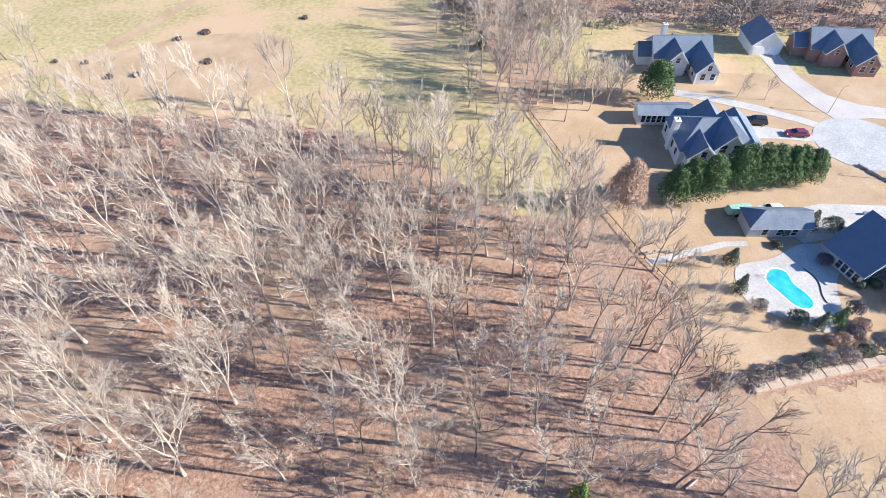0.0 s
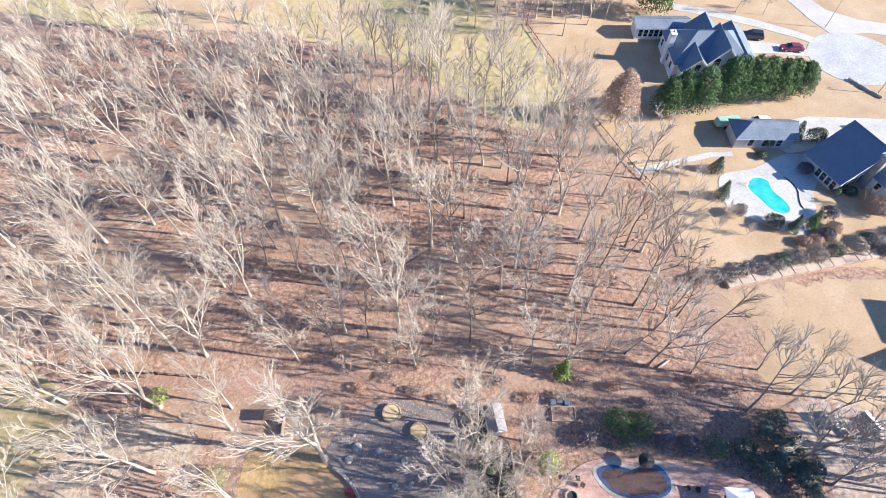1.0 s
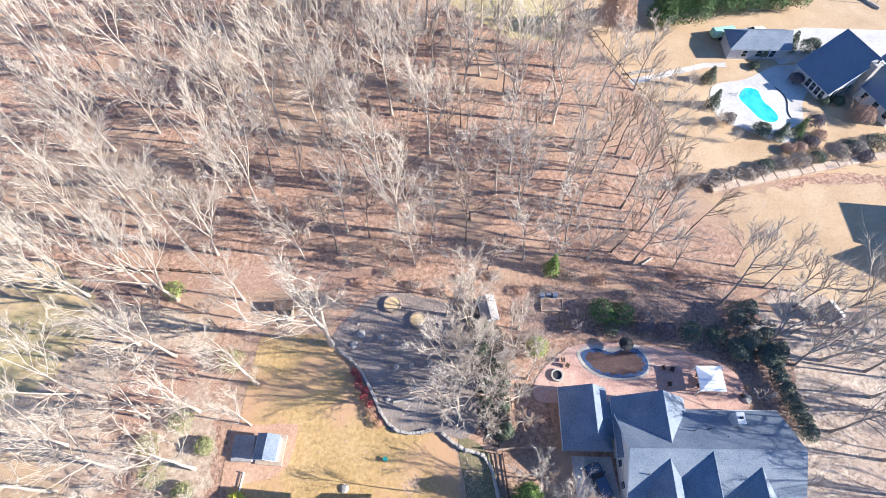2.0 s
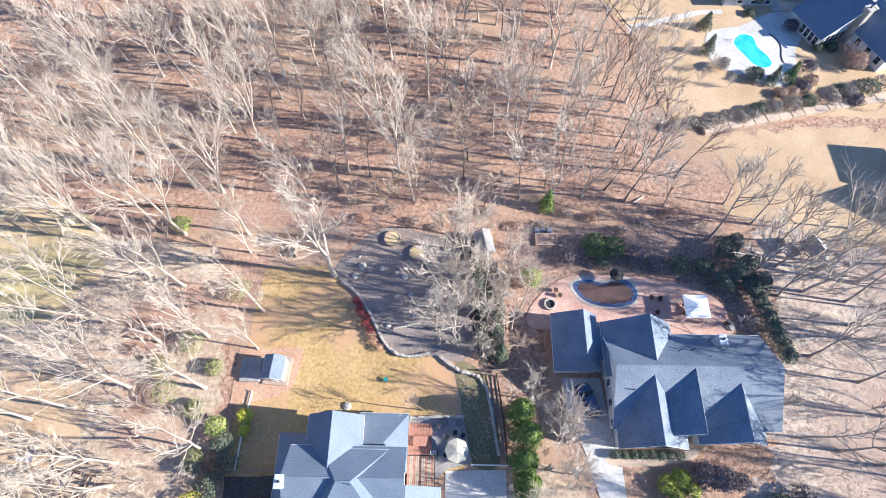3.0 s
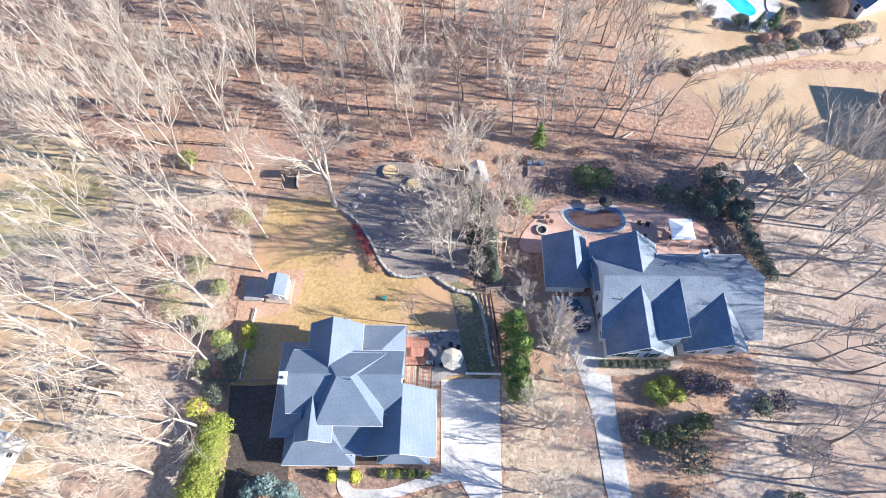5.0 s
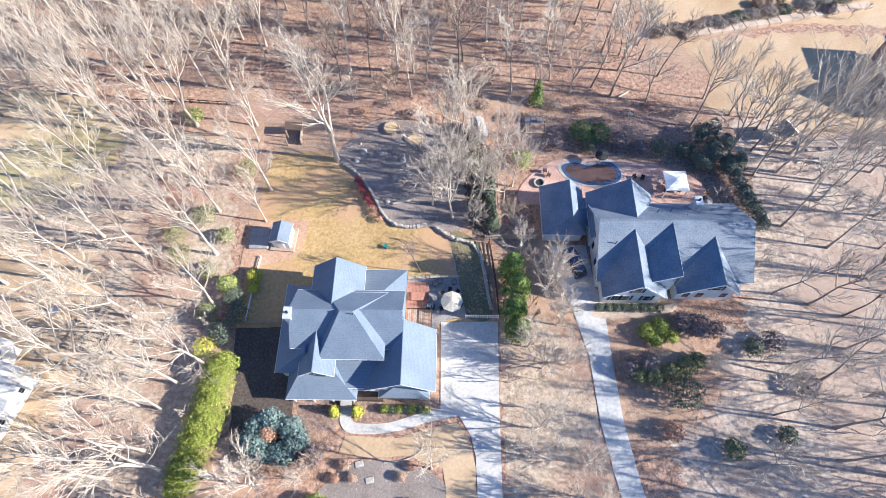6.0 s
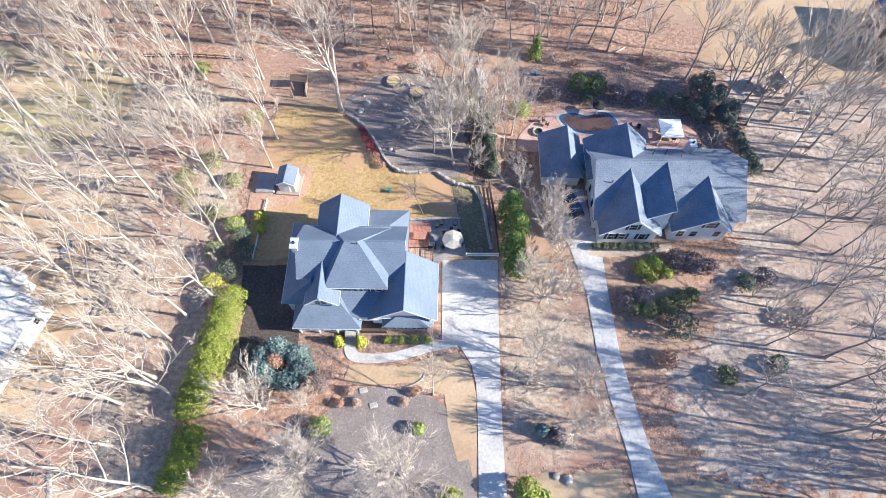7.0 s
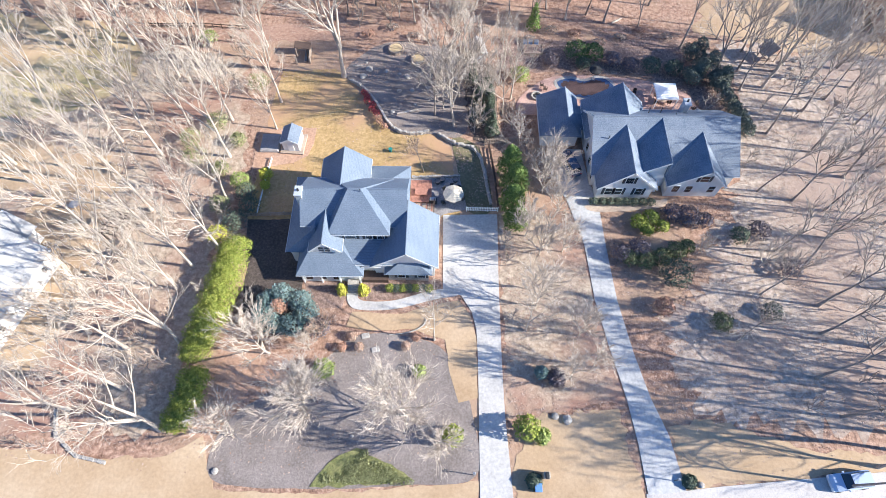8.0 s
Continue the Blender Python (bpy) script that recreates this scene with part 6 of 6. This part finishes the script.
for x in (-1.0, 1.0):
    for y in (-1.0, 1.0):
        part("post", box(x - 0.07, x + 0.07, y - 0.07, y + 0.07, 0, 2.4), WOOD, ph)
part("platform", box(-1.1, 1.1, -1.1, 1.1, 1.1, 1.22), WOOD, ph)
for i in range(5):
    part("slat", slab([(0.05, -1.3 + 0.54 * i, 3.4), (0.05, -0.8 + 0.54 * i, 3.4), (1.6, -0.8 + 0.54 * i, 2.1), (1.6, -1.3 + 0.54 * i, 2.1)], 0.05), TRIM, ph)
part("roof", slab([(0.0, -1.3, 3.4), (0.0, 1.4, 3.4), (-1.6, 1.4, 2.1), (-1.6, -1.3, 2.1)], 0.06), WOOD, ph)
arb = thing("pergola", "dark timber pergola among the western trees", "pergola", (-43.6, -18.4, 0), -14)
for x in (-1.0, 1.0):
    for y in (-1.9, 1.9):
        part("post", box(x - 0.08, x + 0.08, y - 0.08, y + 0.08, 0, 2.1), DARKWOOD, arb)
    part("beam", box(x - 0.06, x + 0.06, -2.1, 2.1, 2.1, 2.24), DARKWOOD, arb)
for i in range(8):
    part("rafter", box(-1.25, 1.25, -2.0 + 0.54 * i, -1.88 + 0.54 * i, 2.245, 2.36), DARKWOOD, arb)
table_at((-51.2, -14.7, 0.02), 0.7, METAL, "pale metal table on dry grass")
c2 = chair_at((-50.2, -14.2, 0.02), -70, METAL, "pale metal garden chair on dry grass", "metal chairs")
for x, y, r in ((-52.2, -14.9, 90), (-51.3, -15.8, 180), (-51.0, -13.6, 0)):
    copy_thing(c2, pose(x, y, 0.02, 0, 0, r))
mb = thing("letterbox", "brick letterbox pillar with shrubs by the drive", "letterbox", (13.2, -49.6, 0))
part("pillar", box(-0.35, 0.35, -0.35, 0.35, 0, 1.3, bevel=0.02), STONE, mb)
part("box", box(-0.2, 0.2, -0.45, 0.3, 1.3, 1.6, bevel=0.06), BLACK, mb)
tb = thing("wheelie_bin", "dark wheeled bin by the letterbox", "bin", (12.2, -50.9, 0))
part("body", box(-0.35, 0.35, -0.4, 0.4, 0, 1.0, bevel=0.04, taper=-0.04), BLACK, tb)
part("lid", box(-0.4, 0.4, -0.45, 0.45, 1.0, 1.08, bevel=0.03), BLUEBIN, tb)
for x, y in ((5.1, -49.6), (27.6, -49.9)):
    lp = thing("drive_lamp", "small dark post lamp beside the driveway", "lamp", (x, y, 0), 0, "drive lamps")
    part("post", rod((0, 0, 0), (0, 0, 1.5), 0.05), BLACK, lp)
    part("lantern", box(-0.14, 0.14, -0.14, 0.14, 1.5, 1.85, bevel=0.03), METAL, lp)
for x, y, h in ((84.4, 106.0, 6.5), (-97.0, 119.4, 7.5), (86.4, 83.5, 5.0)):
    sl = thing("street_lamp", "thin grey street lamp post", "street lamp", (x, y, 0), 0, "street lamps")
    part("post", rod((0, 0, 0), (0, 0, h), 0.09, 0.05), METAL, sl)
    part("arm", rod((0, 0, h - 0.05), (0.9, 0.3, h + 0.1), 0.04), METAL, sl)
    part("head", box(0.75, 1.25, 0.2, 0.45, h + 0.05, h + 0.18, bevel=0.03), METAL, sl)
for x, y, r in ((-61.7, 126.9, 1.4), (-66.7, 142.0, 1.6), (-72.9, 138.3, 1.1), (-41.2, 150.4, 1.0), (-83.8, 119.7, 1.2), (-77.5, 120.6, 1.2), (-100.3, 126.8, 0.7), (-92.3, 126.3, 0.7)):
    hf = thing("hay_feeder", "round dark hay feeder in the pasture", "feeder", (x, y, 0), 0, "feeders in the pasture")
    part("hay", rod((0, 0, 0), (0, 0, 0.7), r * 0.85, r * 0.7, 14), DARKWOOD, hf)
    for k in range(10):
        a = 2 * math.pi * k / 10
        part("bar", rod((r * math.cos(a), r * math.sin(a), 0), (r * math.cos(a), r * math.sin(a), 1.1), 0.04, sides=5), METAL, hf)
antenna = thing("garden_bench", "thin pale metal garden bench on the white drive", "bench", (77, 73.6, 0.09))
for x in (-0.8, 0.8):
    part("leg", rod((x, 0, 0), (x, 0, 1.0), 0.05, sides=6), METAL, antenna)
part("seat", box(-0.9, 0.9, -0.3, 0.3, 0.45, 0.52), METAL, antenna)


# ---- vehicles ----
def car(at, rz, colour, label, suv=False, category="car"):
    t = thing("car", label, category, at, rz)
    h = 1.1 if suv else 0.92
    top = 1.75 if suv else 1.45
    side = [(-2.35, 0.35), (-2.35, 0.8), (-2.2, h), (-1.0, h + 0.05), (1.0, h + 0.05), (2.0, h - 0.12), (2.35, 0.72), (2.35, 0.35)]
    bm = bmesh.new()
    for y, sc in ((-0.92, 1.0), (-0.8, 1.0), (0.8, 1.0), (0.92, 1.0)):
        for x, z in side:
            k = 0.94 if abs(y) > 0.85 else 1.0
            bm.verts.new((x * k, y, 0.3 + (z - 0.3) * (0.93 if abs(y) > 0.85 else 1.0)))
    bm.verts.ensure_lookup_table()
    n = len(side)
    for r in range(3):
        for i in range(n):
            j = (i + 1) % n
            bm.faces.new((bm.verts[r * n + i], bm.verts[r * n + j], bm.verts[(r + 1) * n + j], bm.verts[(r + 1) * n + i]))
    bm.faces.new([bm.verts[i] for i in range(n)])
    bm.faces.new([bm.verts[3 * n + i] for i in range(n)][::-1])
    bmesh.ops.recalc_face_normals(bm, faces=bm.faces)
    body = part("body", bm, colour, t)
    back = -2.15 if suv else -1.7
    bm = bmesh.new()
    low = [bm.verts.new(p) for p in ((back, -0.8, h), (1.15, -0.8, h), (1.15, 0.8, h), (back, 0.8, h))]
    up = [bm.verts.new(p) for p in ((back + 0.35, -0.64, top - 0.05), (0.35, -0.64, top - 0.05), (0.35, 0.64, top - 0.05), (back + 0.35, 0.64, top - 0.05))]
    bm.faces.new(up)
    for i in range(4):
        j = (i + 1) % 4
        bm.faces.new((low[i], low[j], up[j], up[i]))
    part("windows", bm, PANE, t)
    part("car_roof", box(back + 0.3, 0.42, -0.67, 0.67, top - 0.06, top, bevel=0.03), colour, t)
    for x in (-1.45, 1.45):
        for y in (-0.9, 0.9):
            w = part("wheel", rod((x, y - 0.1, 0.34), (x, y + 0.1, 0.34), 0.34, sides=16), BLACK, t)
            part("rim", rod((x, y - 0.115 if y < 0 else y + 0.095, 0.34), (x, y - 0.095 if y < 0 else y + 0.115, 0.34), 0.2, sides=12), METAL, w)
    for y in (-0.68, 0.68):
        part("headlight", box(2.22, 2.36, y - 0.18, y + 0.18, 0.62, 0.76, bevel=0.02), TRIM, body)
        part("tail_light", box(-2.37, -2.3, y - 0.15, y + 0.15, 0.7, 0.88, bevel=0.02), plain("red_lens", (0.35, 0.02, 0.02), 0.3), body)
        part("mirror", box(0.75, 0.95, y * 1.45 - 0.1, y * 1.45 + 0.1, h + 0.02, h + 0.18, bevel=0.03), colour, body)
    return t


car((47.0, -49.7, 0.07), 187, paint("silver_blue_paint", (0.42, 0.5, 0.62)), "silver-blue car parked at the street's edge", True)
car((19.8, -6.6, 0.09), 110, paint("dark_blue_paint", (0.03, 0.06, 0.12)), "dark blue car on the grey driveway", True)
car((73.8, 97.6, 0.08), 176, paint("maroon_paint", (0.22, 0.02, 0.05)), "maroon car parked on a pale driveway")
car((66.6, 101.9, 0.08), 170, paint("black_paint", (0.02, 0.02, 0.025)), "black pickup parked beside the far house", True, "pickup")
car((59.6, 74.4, 0.09), 185, paint("white_paint", (0.7, 0.7, 0.7)), "white car parked behind the pool house")
gt = thing("tarpaulin_trailer", "trailer under a pale green tarpaulin", "trailer", (53.2, 73.9, 0), 10)
part("tarpaulin", box(-2.4, 2.4, -1.0, 1.0, 0.5, 1.9, bevel=0.25, taper=0.15), plain("green_tarpaulin", (0.3, 0.5, 0.4), 0.7), gt)
for x in (-0.6, 0.6):
    for y in (-0.95, 0.95):
        part("wheel", rod((x, y - 0.1, 0.32), (x, y + 0.1, 0.32), 0.32, sides=14), BLACK, gt)
part("chassis", box(-2.3, 3.2, -0.5, 0.5, 0.35, 0.5), METAL, gt)


# ---- fallen leaves ----
CLEAR = ((9.5, 28.5, -62, -43), (-12, 5.8, -33, -25), (-19.5, 1.5, -29, -9), (1, 9.2, -62, -14), (15, 23.5, -15, 4), (22, 43.5, -13, 2), (-4, 4.6, -17, -8.8), (18, 29, 5.5, 11.8), (-58, -48, -40, -20), (44, 100, 40, 80), (-27, -17, -44, -15))
THIN = ((52, 100, 18, 39), (-26, 3, -16, 10), (-26, 6, -52, -33), (-70, -25, -62, -47), (20, 60, -62, -43))


def leaf_fall(count):
    """Single curled leaves and small drifts over the woodland floor, thinner on lawns and beds."""
    rng = random.Random(77)
    v, f = [], []
    while len(f) < count:
        x, y = rng.uniform(-60, 74), rng.uniform(-50, 46)
        if any(a < x < b and c < y < d for a, b, c, d in CLEAR) or 20.0 - (y + 10) * 0.02 < x < 24.4 - (y + 25) * 0.16 and y < -10:
            continue
        if any(a < x < b and c < y < d for a, b, c, d in THIN) and rng.random() < 0.88:
            continue
        if noise.noise(Vector((x * 0.25, y * 0.25, 3))) < rng.uniform(-0.5, 0.3):
            continue
        r, w = rng.uniform(0.05, 0.15), rng.uniform(0, 6.28)
        ax, ay = r * math.cos(w), r * math.sin(w)
        k, z = len(v), rng.uniform(0.05, 0.07)
        v += [(x - ax, y - ay, z), (x + ay * 0.6, y - ax * 0.6, z + r * 0.2), (x + ax, y + ay, z), (x - ay * 0.6, y + ax * 0.6, z + r * 0.15)]
        f.append((k, k + 1, k + 2, k + 3))
    return v, f


fl = thing("fallen_leaves", "scattered curled brown and tan fallen leaves", "leaves", kind="stuff")
part("leaves", leaf_fall(70000), FALLEN, fl)
